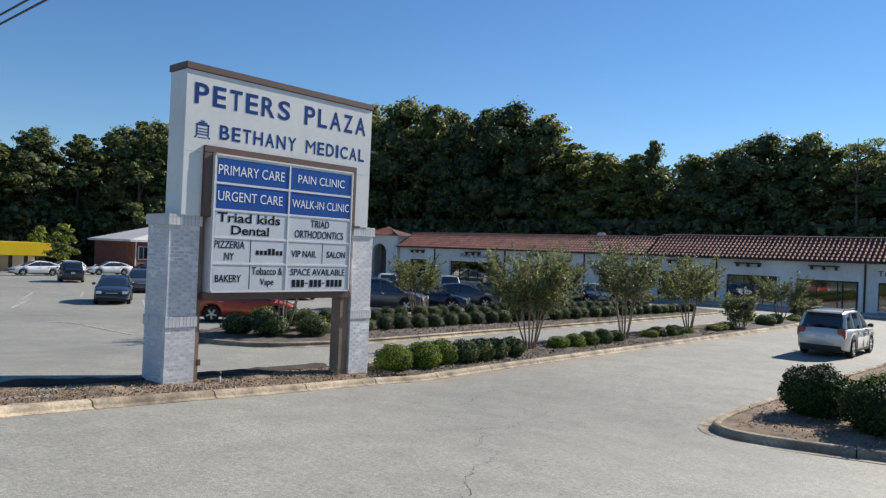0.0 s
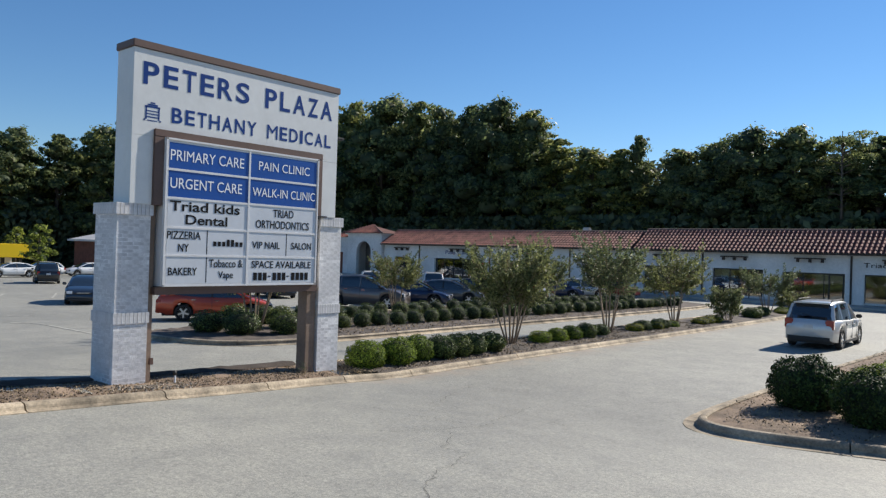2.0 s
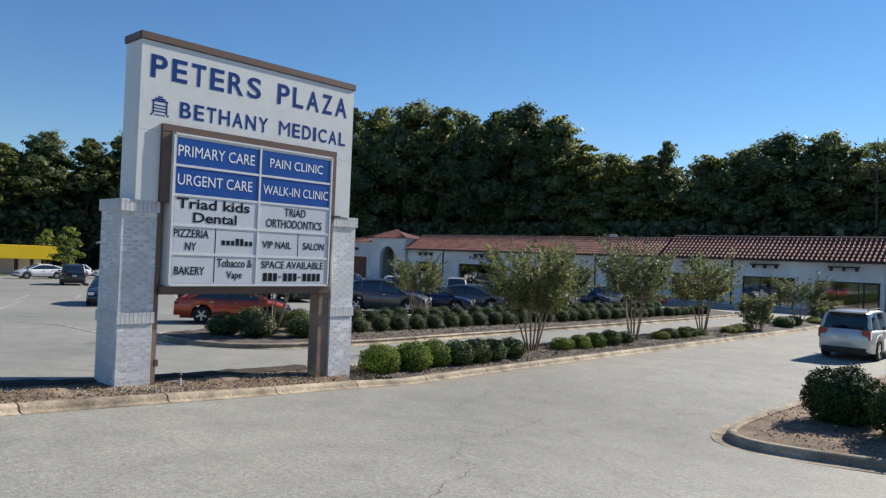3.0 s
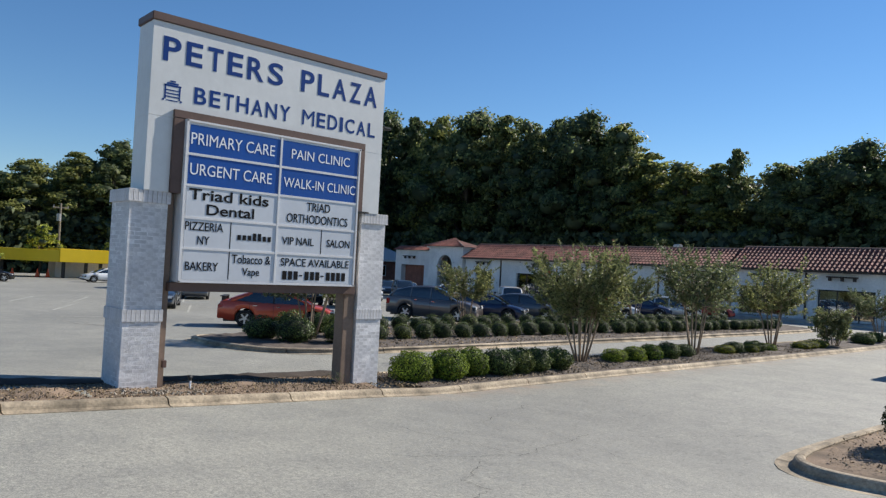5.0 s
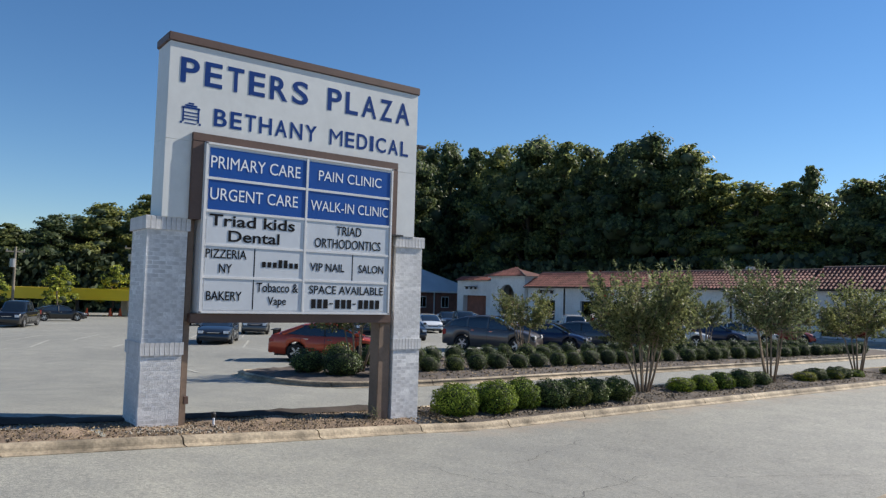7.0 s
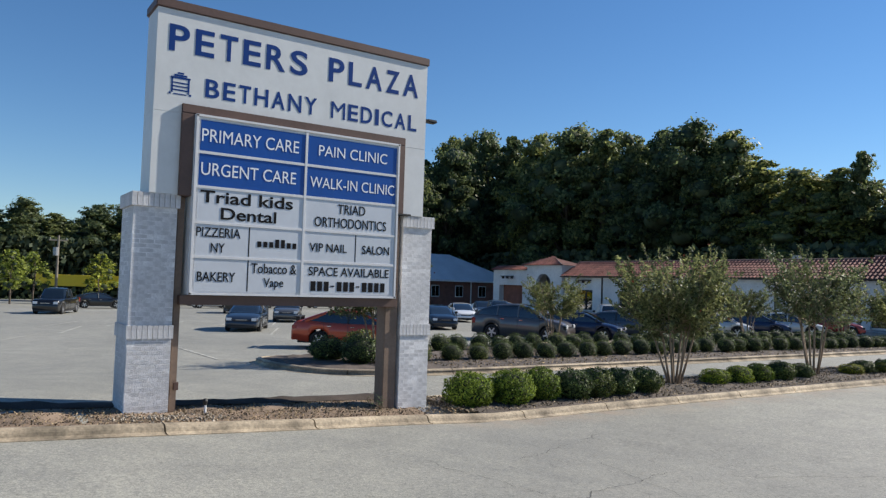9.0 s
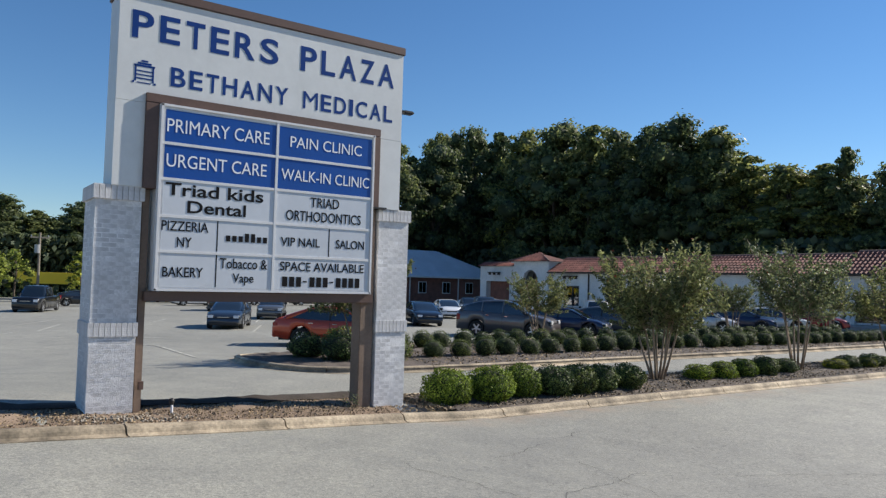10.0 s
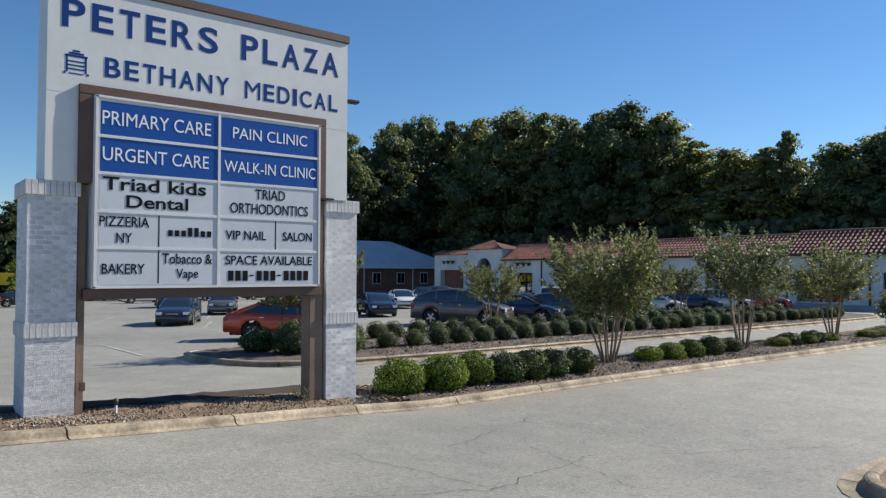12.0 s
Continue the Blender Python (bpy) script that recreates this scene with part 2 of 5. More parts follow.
def thing(name, x, y, z, label, category, group="", kind=""):
    ob = new(name)
    ob.location = (x, y, z)
    PLACE[ob] = Vector((x, y, z))
    return tagged(ob, label, category, group, kind)


def link_mesh(name, me, material, parent, label="", smooth=False):
    me.materials.append(material)
    if smooth:
        me.shade_smooth()
    ob = new(name, me)
    if parent:
        ob.parent = parent
        PLACE[ob] = PLACE.get(parent, Vector())
    if label:
        tagged(ob, label)
    return ob


def part(name, bm, material, parent, label="", smooth=False):
    """Links a bmesh, given in world metres, as one mesh under a thing or part."""
    bmesh.ops.recalc_face_normals(bm, faces=bm.faces)
    if parent and PLACE.get(parent):
        bmesh.ops.translate(bm, verts=bm.verts, vec=-PLACE[parent])
    me = bpy.data.meshes.new(name)
    bm.to_mesh(me)
    bm.free()
    return link_mesh(name, me, material, parent, label, smooth)


def raw(name, verts, faces, material, parent=None, label="", smooth=False):
    me = bpy.data.meshes.new(name)
    off = PLACE.get(parent, Vector()) if parent else Vector()
    me.from_pydata([tuple(Vector(v) - off) for v in verts], [], faces)
    return link_mesh(name, me, material, parent, label, smooth)


def box(x0, x1, y0, y1, z0, z1, bevel=0.0, bm=None):
    own = bmesh.new() if bm is None else bm
    r = bmesh.ops.create_cube(own, size=1.0, matrix=Matrix.Translation(((x0 + x1) / 2, (y0 + y1) / 2, (z0 + z1) / 2)) @ Matrix.Diagonal((abs(x1 - x0), abs(y1 - y0), abs(z1 - z0), 1)))
    if bevel and bm is None:
        bmesh.ops.bevel(own, geom=own.edges[:], offset=bevel, segments=2, affect="EDGES")
    return own


def tube(points, radii, sides=8, bm=None, cap=True):
    """A tapered tube along points."""
    own = bmesh.new() if bm is None else bm
    pts = [Vector(p) for p in points]
    rings = []
    for i, p in enumerate(pts):
        d = (pts[min(i + 1, len(pts) - 1)] - pts[max(i - 1, 0)]).normalized()
        u = d.cross(Vector((0, 0, 1)) if abs(d.z) < 0.9 else Vector((1, 0, 0))).normalized()
        w = d.cross(u)
        rings.append([own.verts.new(p + radii[i] * (math.cos(a) * u + math.sin(a) * w)) for a in (2 * math.pi * k / sides for k in range(sides))])
    for a, b in zip(rings, rings[1:]):
        for k in range(sides):
            own.faces.new((a[k], a[(k + 1) % sides], b[(k + 1) % sides], b[k]))
    if cap:
        own.faces.new(rings[0][::-1])
        own.faces.new(rings[-1])
    return own


def quads(name, corners, material, parent=None, label=""):
    """A mesh of loose quads from an array n x 4 x 3, local to its thing."""
    n = len(corners)
    me = bpy.data.meshes.new(name)
    me.vertices.add(4 * n)
    me.vertices.foreach_set("co", np.ascontiguousarray(corners, dtype=np.float32).ravel())
    me.loops.add(4 * n)
    me.loops.foreach_set("vertex_index", np.arange(4 * n, dtype=np.int32))
    me.polygons.add(n)
    me.polygons.foreach_set("loop_start", np.arange(0, 4 * n, 4, dtype=np.int32))
    me.update(calc_edges=True)
    return link_mesh(name, me, material, parent, label)


def leaf_quads(rng, at, facing, length, width, jitter=0.7):
    """Leaf blades at points, roughly facing the given ways."""
    n = len(at)
    f = facing + rng.normal(0, jitter, (n, 3))
    f /= np.linalg.norm(f, axis=1, keepdims=True) + 1e-9
    t = rng.normal(0, 1, (n, 3))
    t -= (t * f).sum(1, keepdims=True) * f
    t /= np.linalg.norm(t, axis=1, keepdims=True) + 1e-9
    s = np.cross(f, t)
    k = rng.uniform(0.65, 1.35, (n, 1))
    a, b = t * length * k / 2, s * width * k / 2
    return np.stack([at - a, at + b - 0.1 * a, at + a, at - b - 0.1 * a], 1)


def ball_points(rng, n):
    v = rng.normal(0, 1, (n, 3))
    return v / np.linalg.norm(v, axis=1, keepdims=True)


# ---- the lie of the land ----
BASE = -0.5


def height(x, y):
    """Ground height: a level lot, with a ramp up to the street behind the camera."""
    up = np.interp(y, [-4, 2, 7.3, 13.5], [1.05, 0.75, 0.42, 0.0])
    return BASE - 0.0122 * max(0.0, -18.0 - x) + up * np.interp(x, [-24, -15], [0.0, 1.0])


def sheet(name, xs, ys, z, material, parent=None, label=""):
    verts = [(x, y, z(x, y)) for y in ys for x in xs]
    w = len(xs)
    faces = [(j * w + i, j * w + i + 1, (j + 1) * w + i + 1, (j + 1) * w + i) for j in range(len(ys) - 1) for i in range(w - 1)]
    return raw(name, verts, faces, material, parent, label, True)


def far_land(x, y):
    d = max(0.0, min(1.0, (max(y - 84, -x - 122, 0)) / 50))
    low = -0.62 - 0.0122 * max(0.0, min(120.0, -x) - 18.0)
    return low - 0.15 + 13.0 * d * d * (3 - 2 * d)


spread_x = [-2500, -1200, -600, -300] + list(range(-220, 121, 10)) + [300, 600, 1200, 2500]
ground = sheet("ground", spread_x, spread_x, far_land, GRASS)
tagged(ground, "rough grass and leaf litter running off to the woods", "ground", kind="structure")
road = sheet("road", list(np.arange(-112, -30, 4.0)) + list(np.arange(-30, 40.1, 1.0)), list(np.arange(-34, 20, 1.0)) + list(np.arange(20, 58.1, 2.0)), height, ASPHALT)
tagged(road, "worn light grey asphalt of the entrance drive and car park", "asphalt", kind="structure")

# ---- kerbs and planted strips ----
def rounded(points, times=2):
    for _ in range(times):
        out = [points[0]]
        for a, b in zip(points, points[1:]):
            out += [tuple(0.75 * u + 0.25 * v for u, v in zip(a, b)), tuple(0.25 * u + 0.75 * v for u, v in zip(a, b))]
        points = out + [points[-1]]
    return points


def resample(points, step):
    pts = [Vector((*p, 0)) for p in points]
    out, left = [pts[0]], step
    for a, b in zip(pts, pts[1:]):
        d = (b - a).length
        while d > 1e-9 and left <= d:
            a = a + (b - a) * (left / d)
            d -= left
            out.append(a)
            left = step
        left -= d
    if (out[-1] - pts[-1]).length > 0.05:
        out.append(pts[-1])
    return out


def sign_bed_lift(y):
    """Soil round the sign lies low beside the street end and level with the kerb at the shrubs."""
    return float(np.interp(y, [6.5, 8.5, 12.2], [-0.01, 0.02, 0.09]))


def kerb_run(points, label, side=1, gutter=0.0, stone=3.0, tall=0.15, name="kerb"):
    """Concrete kerb stones along a line; the road lies to the left of the line for side 1."""
    pts = resample(points, 0.25)
    p0 = pts[0]
    ob = thing(name, p0.x, p0.y, height(p0.x, p0.y), label, "kerb", kind="structure")
    prof = [(-0.02, -0.25), (-0.02, 0.012), (0.0, tall * 0.25), (0.016, tall * 0.62), (0.034, tall * 0.82), (0.062, tall * 0.95), (0.10, tall), (0.15, tall), (0.178, tall - 0.025), (0.185, -0.25)]
    if gutter:
        prof = [(-gutter, -0.25), (-gutter, 0.010), (-0.05, 0.008)] + prof[2:]
    per = max(2, int(stone / 0.25))
    for a in range(0, len(pts) - 1, per):
        run = pts[a:a + per + 1]
        verts, faces, k = [], [], len(prof)
        for i, p in enumerate(run):
            g = a + i
            d = (pts[min(g + 1, len(pts) - 1)] - pts[max(g - 1, 0)]).normalized()
            out = Vector((d.y, -d.x, 0)) * side
            q = p + d * (0.012 if i == 0 else -0.012 if i == len(run) - 1 else 0)
            z = height(p.x, p.y)
            verts += [(q.x + out.x * u, q.y + out.y * u, z + v) for u, v in prof]
        for i in range(len(run) - 1):
            faces += [(i * k + j, i * k + j + 1, (i + 1) * k + j + 1, (i + 1) * k + j) for j in range(k - 1)]
        faces += [tuple(range(k))[::-1], tuple((len(run) - 1) * k + j for j in range(k))]
        raw("kerb_stone", verts, faces, CONCRETE, ob)
    return ob


def bed(name, front, back, lift, material, label, across=8, crown=0.05, seed=3):
    """A planted bed between two lines, slightly heaped in the middle."""
    n = 1 + max(len(front), len(back)) * 3
    def along(pts, k):
        ts = np.linspace(0, 1, len(pts))
        return np.interp(k, ts, [p[0] for p in pts]), np.interp(k, ts, [p[1] for p in pts])
    verts, faces = [], []
    for i in range(n):
        k = i / (n - 1)
        (ax, ay), (bx, by) = along(front, k), along(back, k)
        for j in range(across + 1):
            s = j / across
            x, y = ax + (bx - ax) * s, ay + (by - ay) * s
            bumpy = 0.05 * noise.noise(Vector((x * 1.7, y * 1.7, seed))) + 0.03 * noise.noise(Vector((x * 5, y * 5, seed)))
            verts.append((x, y, height(x, y) + (lift(y) if callable(lift) else lift) + crown * math.sin(math.pi * s) + bumpy * (0.3 + math.sin(math.pi * s))))
    w = across + 1
    faces = [(i * w + j, i * w + j + 1, (i + 1) * w + j + 1, (i + 1) * w + j) for i in range(n - 1) for j in range(across)]
    ob = raw(name, verts, faces, material, None, "", True)
    return tagged(ob, label, "planting bed", kind="structure")


STRIP_FRONT = rounded([(-10.6, -6.0), (-10.95, 1.0), (-11.44, 5.5), (-11.80, 9.3), (-12.32, 12.4), (-12.40, 18.0), (-12.25, 28.0), (-12.2, 38.0), (-12.3, 46.0), (-12.7, 48.3), (-13.6, 49.2)])
STRIP_BACK = rounded([(-13.4, -6.0), (-13.6, 1.0), (-13.95, 5.5), (-14.25, 9.3), (-14.6, 12.4), (-14.9, 18.0), (-15.0, 28.0), (-15.0, 38.0), (-15.0, 46.0), (-14.6, 48.5), (-13.6, 49.2)])
kerb_run(STRIP_FRONT, "stained tan concrete kerb with gutter along the drive", -1, gutter=0.11, stone=2.25, tall=0.125)
kerb_run([p for p in STRIP_BACK if p[1] > 12.2], "stained tan concrete kerb behind the planted strip", 1)
inset = lambda pts, d: [(x + d, y) for x, y in pts]
bed("ground_bed_sign", inset([p for p in STRIP_FRONT if p[1] < 12.8], -0.12), [p for p in STRIP_BACK if p[1] < 12.8], sign_bed_lift, SOIL, "bare clay soil and bark chips round the sign", crown=0.03)
bed("ground_bed_rear", [(x + 0.36, y) for x, y in STRIP_BACK if -1.0 < y < 12.8], [(x - 0.02, y) for x, y in STRIP_BACK if -1.0 < y < 12.8], lambda y: sign_bed_lift(y) + 0.03, MULCH_DARK, "dark shredded mulch ridge along the rear of the sign bed", crown=0.06, seed=9)
bed("ground_bed_drive", inset([p for p in STRIP_FRONT if p[1] > 12.4], -0.12), inset([p for p in STRIP_BACK if p[1] > 12.4], 0.12), 0.11, MULCH, "brown bark mulch bed along the drive")

ISLAND_FRONT = rounded([(-23.9, 14.2), (-23.9, 13.0), (-22.9, 12.75), (-21.4, 12.75), (-19.9, 13.2), (-18.9, 14.6), (-18.4, 17.0), (-18.3, 24.0), (-18.1, 34.0), (-18.0, 46.0), (-18.4, 49.0), (-20.6, 50.6)])
ISLAND_BACK = rounded([(-23.9, 14.2), (-24.1, 15.2), (-24.5, 16.5), (-25.0, 18.0), (-25.8, 20.0), (-26.4, 23.0), (-26.6, 28.0), (-26.6, 33.0), (-26.5, 38.0), (-26.2, 45.0), (-24.5, 49.5), (-20.6, 50.6)])
kerb_run(ISLAND_FRONT, "pale concrete kerb round the car park island", -1, gutter=0.2)
kerb_run(ISLAND_BACK, "pale concrete kerb on the parking side of the island", 1)
bed("ground_bed_island", ISLAND_FRONT, ISLAND_BACK, 0.11, MULCH, "brown bark mulch bed of the car park island")

CORNER_OUT = rounded([(6.0, 15.5), (0.0, 15.1), (-2.5, 14.5), (-4.5, 13.85), (-5.35, 14.1), (-5.62, 15.1), (-5.58, 18.5), (-5.4, 26.0), (-4.9, 34.0), (-3.0, 40.0), (2.0, 43.0)])
CORNER_IN = rounded([(6.0, 19.0), (2.0, 18.6), (0.5, 18.0), (-0.5, 17.5), (-1.0, 17.5), (-1.2, 18.0), (-1.2, 21.0), (-1.0, 27.0), (-0.5, 33.0), (0.5, 37.5), (2.0, 42.8)])
kerb_run(CORNER_OUT, "weathered concrete kerb round the corner island", 1, gutter=0.24)
bed("ground_bed_corner", [(x + 0.1, y + 0.08) for x, y in CORNER_OUT], CORNER_IN, 0.09, SOIL, "dry tan soil and bark litter of the corner island", crown=0.1)


# ---- lettering ----
def lettering(body, y0, y1, z0, z1, x, material, parent, bold=0.0, deep=0.006, south=None):
    """Built-in font letters on a face that looks to +x, fitted to a width and height."""
    cu = bpy.data.curves.new("text", "FONT")
    cu.body, cu.extrude, cu.offset, cu.align_x = body, 0.5, bold, "CENTER"
    cu.resolution_u = 4
    tmp = new("text", cu)
    me = bpy.data.meshes.new_from_object(tmp.evaluated_get(bpy.context.evaluated_depsgraph_get()))
    bpy.data.objects.remove(tmp)
    co = np.empty(len(me.vertices) * 3, dtype=np.float32)
    me.vertices.foreach_get("co", co)
    co = co.reshape(-1, 3)
    lo, hi = co.min(0), co.max(0)
    out = np.empty_like(co)
    out[:, 0] = x + deep * (co[:, 2] > 0)
    out[:, 1] = y0 + (co[:, 0] - lo[0]) / (hi[0] - lo[0]) * (y1 - y0)
    out[:, 2] = z0 + (co[:, 1] - lo[1]) / (hi[1] - lo[1]) * (z1 - z0)
    out -= np.array(PLACE[parent])
    if south is not None:
        out += np.array(PLACE[parent])
        out = np.stack([out[:, 1], np.full(len(out), south) - 0.01 * (co[:, 2] > 0), out[:, 2]], 1) - np.array(PLACE[parent])
    # one mesh a letter
    group = list(range(len(co)))

    def root(a):
        while group[a] != a:
            group[a] = group[group[a]]
            a = group[a]
        return a

    for e in me.edges:
        group[root(e.vertices[0])] = root(e.vertices[1])
    spans = {}
    for v in range(len(co)):
        a = spans.setdefault(root(v), [9e9, -9e9])
        a[0], a[1] = min(a[0], co[v, 0]), max(a[1], co[v, 0])
    letters = []
    for r, (a, b) in sorted(spans.items(), key=lambda q: q[1][0]):
        if letters and min(b, letters[-1][1]) - max(a, letters[-1][0]) > 0.5 * min(b - a, letters[-1][1] - letters[-1][0]):
            letters[-1][2].add(r)
            letters[-1][1] = max(b, letters[-1][1])
        else:
            letters.append([a, b, {r}])
    polys = [tuple(p.vertices) for p in me.polygons]
    for a, b, roots in letters:
        mine = [p for p in polys if root(p[0]) in roots]
        index = {v: k for k, v in enumerate(sorted({v for p in mine for v in p}))}
        one = bpy.data.meshes.new("letter")
        one.from_pydata([tuple(map(float, out[v])) for v in index], [], [tuple(index[v] for v in p) for p in mine])
        link_mesh("letter", one, material, parent)
    bpy.data.meshes.remove(me)


def lettering_south(body, x0, x1, z0, z1, y, material, parent):
    """The same on a wall that looks to -y."""
    lettering(body, x0, x1, z0, z1, 0.0, material, parent, 0.0, 0.0, south=y)


# ---- the sign ----
sign = thing("pylon_sign", -13.22, 9.78, -0.1, "tall white two-pillar plaza sign with brown frame and tenant panels", "sign")
FACE = -13.0
part("top_panel", box(-13.62, FACE, 7.39, 12.17, 4.44, 6.0, 0.003), WHITE_PANEL, sign)
part("side_panel", box(-13.62, FACE - 0.001, 7.39, 7.86, 3.2, 4.4385, 0.002), WHITE_PANEL, sign)
part("side_panel", box(-13.62, FACE - 0.001, 11.70, 12.17, 3.2, 4.4385, 0.002), WHITE_PANEL, sign)
part("top_cap", box(-13.65, FACE + 0.03, 7.36, 12.2, 6.002, 6.14, 0.012), BROWN, sign, "brown metal coping")
part("brown_surround", box(-13.40, FACE + 0.058, 7.80, 11.72, 4.455, 4.585, 0.006), BROWN, sign, "brown metal surround")
part("brown_surround", box(-13.40, FACE + 0.058, 7.80, 7.985, 3.19, 4.45, 0.006), BROWN, sign)
part("brown_surround", box(-13.40, FACE + 0.058, 11.605, 11.72, 3.19, 4.45, 0.006), BROWN, sign)
part("brown_surround", box(-13.40, FACE + 0.03, 7.90, 11.68, 1.545, 1.69, 0.006), BROWN, sign)
part("post", box(-13.36, -13.12, 7.845, 7.95, -0.35, 3.185, 0.01), POST_SUNLIT, sign, "brown steel post")
part("post", box(-13.40, -13.09, 11.50, 11.755, -0.45, 3.185, 0.01), POST_SUNLIT, sign, "brown steel post")
cabinet = part("tenant_cabinet", box(-13.38, FACE + 0.075, 7.99, 11.60, 1.70, 4.45, 0.008), ALU, sign, "white tenant panel cabinet")
ROWS_Z = [4.395, 3.875, 3.345, 2.80, 2.28, 1.735]
PX = FACE + 0.077
BAR = 0.022
LEFT, MID, RIGHT, DIV_L, DIV_R = 8.055, 9.81, 11.555, 8.905, 10.775
for r in range(5):
    for k, (a, b) in enumerate(((LEFT, MID), (MID, RIGHT))):
        stuff = PANEL_BLUE if r < 2 else PANEL_WHITE
        part("panel", box(PX - 0.02, PX + 0.006, a + BAR, b - BAR, ROWS_Z[r + 1] + BAR, ROWS_Z[r] - BAR), stuff, sign, "blue tenant panel" if r < 2 else "white tenant panel")
for z in ROWS_Z[1:5]:
    part("divider", box(PX - 0.01, PX + 0.018, LEFT - 0.02, RIGHT + 0.02, z - BAR, z + BAR, 0.004), ALU, sign)
part("divider", box(PX - 0.01, PX + 0.020, MID - BAR, MID + BAR, 1.72, 4.42, 0.004), ALU, sign)
for y in (LEFT - 0.03, RIGHT + 0.015):
    part("edge_trim", box(PX - 0.01, PX + 0.024, y - 0.02, y + 0.02, 1.70, 4.45, 0.004), ALU, sign)
for z in (1.715, 4.435):
    part("edge_trim", box(PX - 0.01, PX + 0.024, LEFT - 0.05, RIGHT + 0.045, z - 0.018, z + 0.018, 0.004), ALU, sign)
for y, z0, z1 in ((DIV_L, 2.31, 2.775), (DIV_L, 1.77, 2.26), (DIV_R, 2.31, 2.775)):
    part("panel_joint", box(PX, PX + 0.008, y - 0.009, y + 0.009, z0, z1), INK, sign)

ADVANCE = dict(P=0.64, E=0.62, T=0.60, R=0.69, S=0.65, L=0.58, A=0.70, Z=0.60, B=0.68, H=0.72, N=0.72, Y=0.68, M=0.83, D=0.71, I=0.28, C=0.70)


def big_word(word, y0, y1, z0, z1, bold):
    """Evenly spaced capitals of the plaza's own lettering."""
    gap = 0.17
    unit = (y1 - y0) / (sum(ADVANCE[c] - 0.06 for c in word) + gap * (len(word) - 1))
    y = y0
    for c in word:
        w = (ADVANCE[c] - 0.06) * unit
        lettering(c, y, y + w, z0, z1, FACE + 0.001, LETTER_BLUE, sign, 0.0 if c == "M" else bold, 0.004)
        y += w + gap * unit


big_word("PETERS", 7.57, 9.805, 5.368, 5.775, 0.018)
big_word("PLAZA", 10.19, 11.98, 5.368, 5.778, 0.018)
big_word("BETHANY", 8.14, 9.995, 4.745, 5.03, 0.016)
big_word("MEDICAL", 10.26, 11.97, 4.75, 5.035, 0.016)
# the emblem, as plain shapes: a little lantern
for a, b, z0, z1 in ((0.03, 0.055, 4.74, 4.97), (0.275, 0.30, 4.74, 4.97), (0.05, 0.28, 4.775, 4.795), (0.05, 0.28, 4.83, 4.848), (0.05, 0.28, 4.885, 4.903), (0.02, 0.31, 4.955, 4.985), (0.07, 0.26, 4.99, 5.02), (0.12, 0.21, 5.03, 5.055), (0.0, 0.03, 4.71, 4.74), (0.30, 0.33, 4.71, 4.74), (0.07, 0.26, 4.715, 4.73)):
    part("emblem_bar", box(FACE, FACE + 0.004, 7.60 + a, 7.60 + b, z0, z1), LETTER_BLUE, sign)

TX = PX + 0.0075
for body, y0, y1, z0, z1, m, bold in (
    ("PRIMARY CARE", 8.10, 9.675, 4.045, 4.245, TEXT_WHITE, 0.0), ("PAIN CLINIC", 10.03, 11.335, 4.06, 4.24, TEXT_WHITE, 0.0),
    ("URGENT CARE", 8.11, 9.645, 3.53, 3.725, TEXT_WHITE, 0.0), ("WALK-IN CLINIC", 9.895, 11.50, 3.52, 3.70, TEXT_WHITE, 0.0),
    ("Triad kids", 8.115, 9.61, 3.11, 3.30, INK, 0.016), ("Dental", 8.44, 9.335, 2.865, 3.05, INK, 0.016),
    ("TRIAD", 10.42, 10.94, 3.115, 3.275, INK, 0.004), ("ORTHODONTICS", 10.0, 11.36, 2.875, 3.04, INK, 0.004),
    ("PIZZERIA", 8.08, 8.765, 2.59, 2.735, INK, 0.004), ("NY", 8.31, 8.525, 2.355, 2.50, INK, 0.004),
    ("VIP NAIL", 9.93, 10.61, 2.455, 2.595, INK, 0.006), ("SALON", 10.905, 11.44, 2.455, 2.60, INK, 0.006),
    ("BAKERY", 8.12, 8.71, 1.91, 2.055, INK, 0.006), ("Tobacco &", 8.96, 9.715, 2.06, 2.215, INK, 0.004),
    ("Vape", 9.17, 9.50, 1.805, 1.985, INK, 0.004), ("SPACE AVAILABLE", 9.93, 11.445, 2.055, 2.20, INK, 0.004)):
    lettering(body, y0, y1, z0, z1, TX, m, sign, bold, 0.004)
for k in range(7):
    y = 9.04 + k * 0.0985
    part("name_bar", box(TX, TX + 0.004, y, y + 0.066, 2.475, 2.565 + (0.045 if k in (3, 4) else 0)), INK, sign)
for k in range(12):
    if k in (3, 7):
        part("number_bar", box(TX, TX + 0.004, 9.975 + k * 0.119, 10.045 + k * 0.119, 1.875, 1.895), INK, sign)
    else:
        part("number_bar", box(TX, TX + 0.004, 9.975 + k * 0.119, 10.062 + k * 0.119, 1.80, 1.96), INK, sign)
part("junction_box", box(-13.10, -13.04, 7.89, 7.96, 0.26, 0.38, 0.006), BROWN, sign, "small brown electrical box")
part("bracket", box(-13.10, -12.90, 11.58, 11.86, 3.185, 3.215, 0.004), DARK, sign, "dark steel bracket")
arm = part("lamp_arm", tube([(-13.30, 12.17, 5.05), (-13.30, 12.30, 5.08), (-13.28, 12.40, 5.08)], [0.014, 0.014, 0.014], 8), DARK, sign)
part("lamp_head", box(-13.38, -13.22, 12.36, 12.58, 5.03, 5.09, 0.02), DARK, sign, "flat dark floodlight")


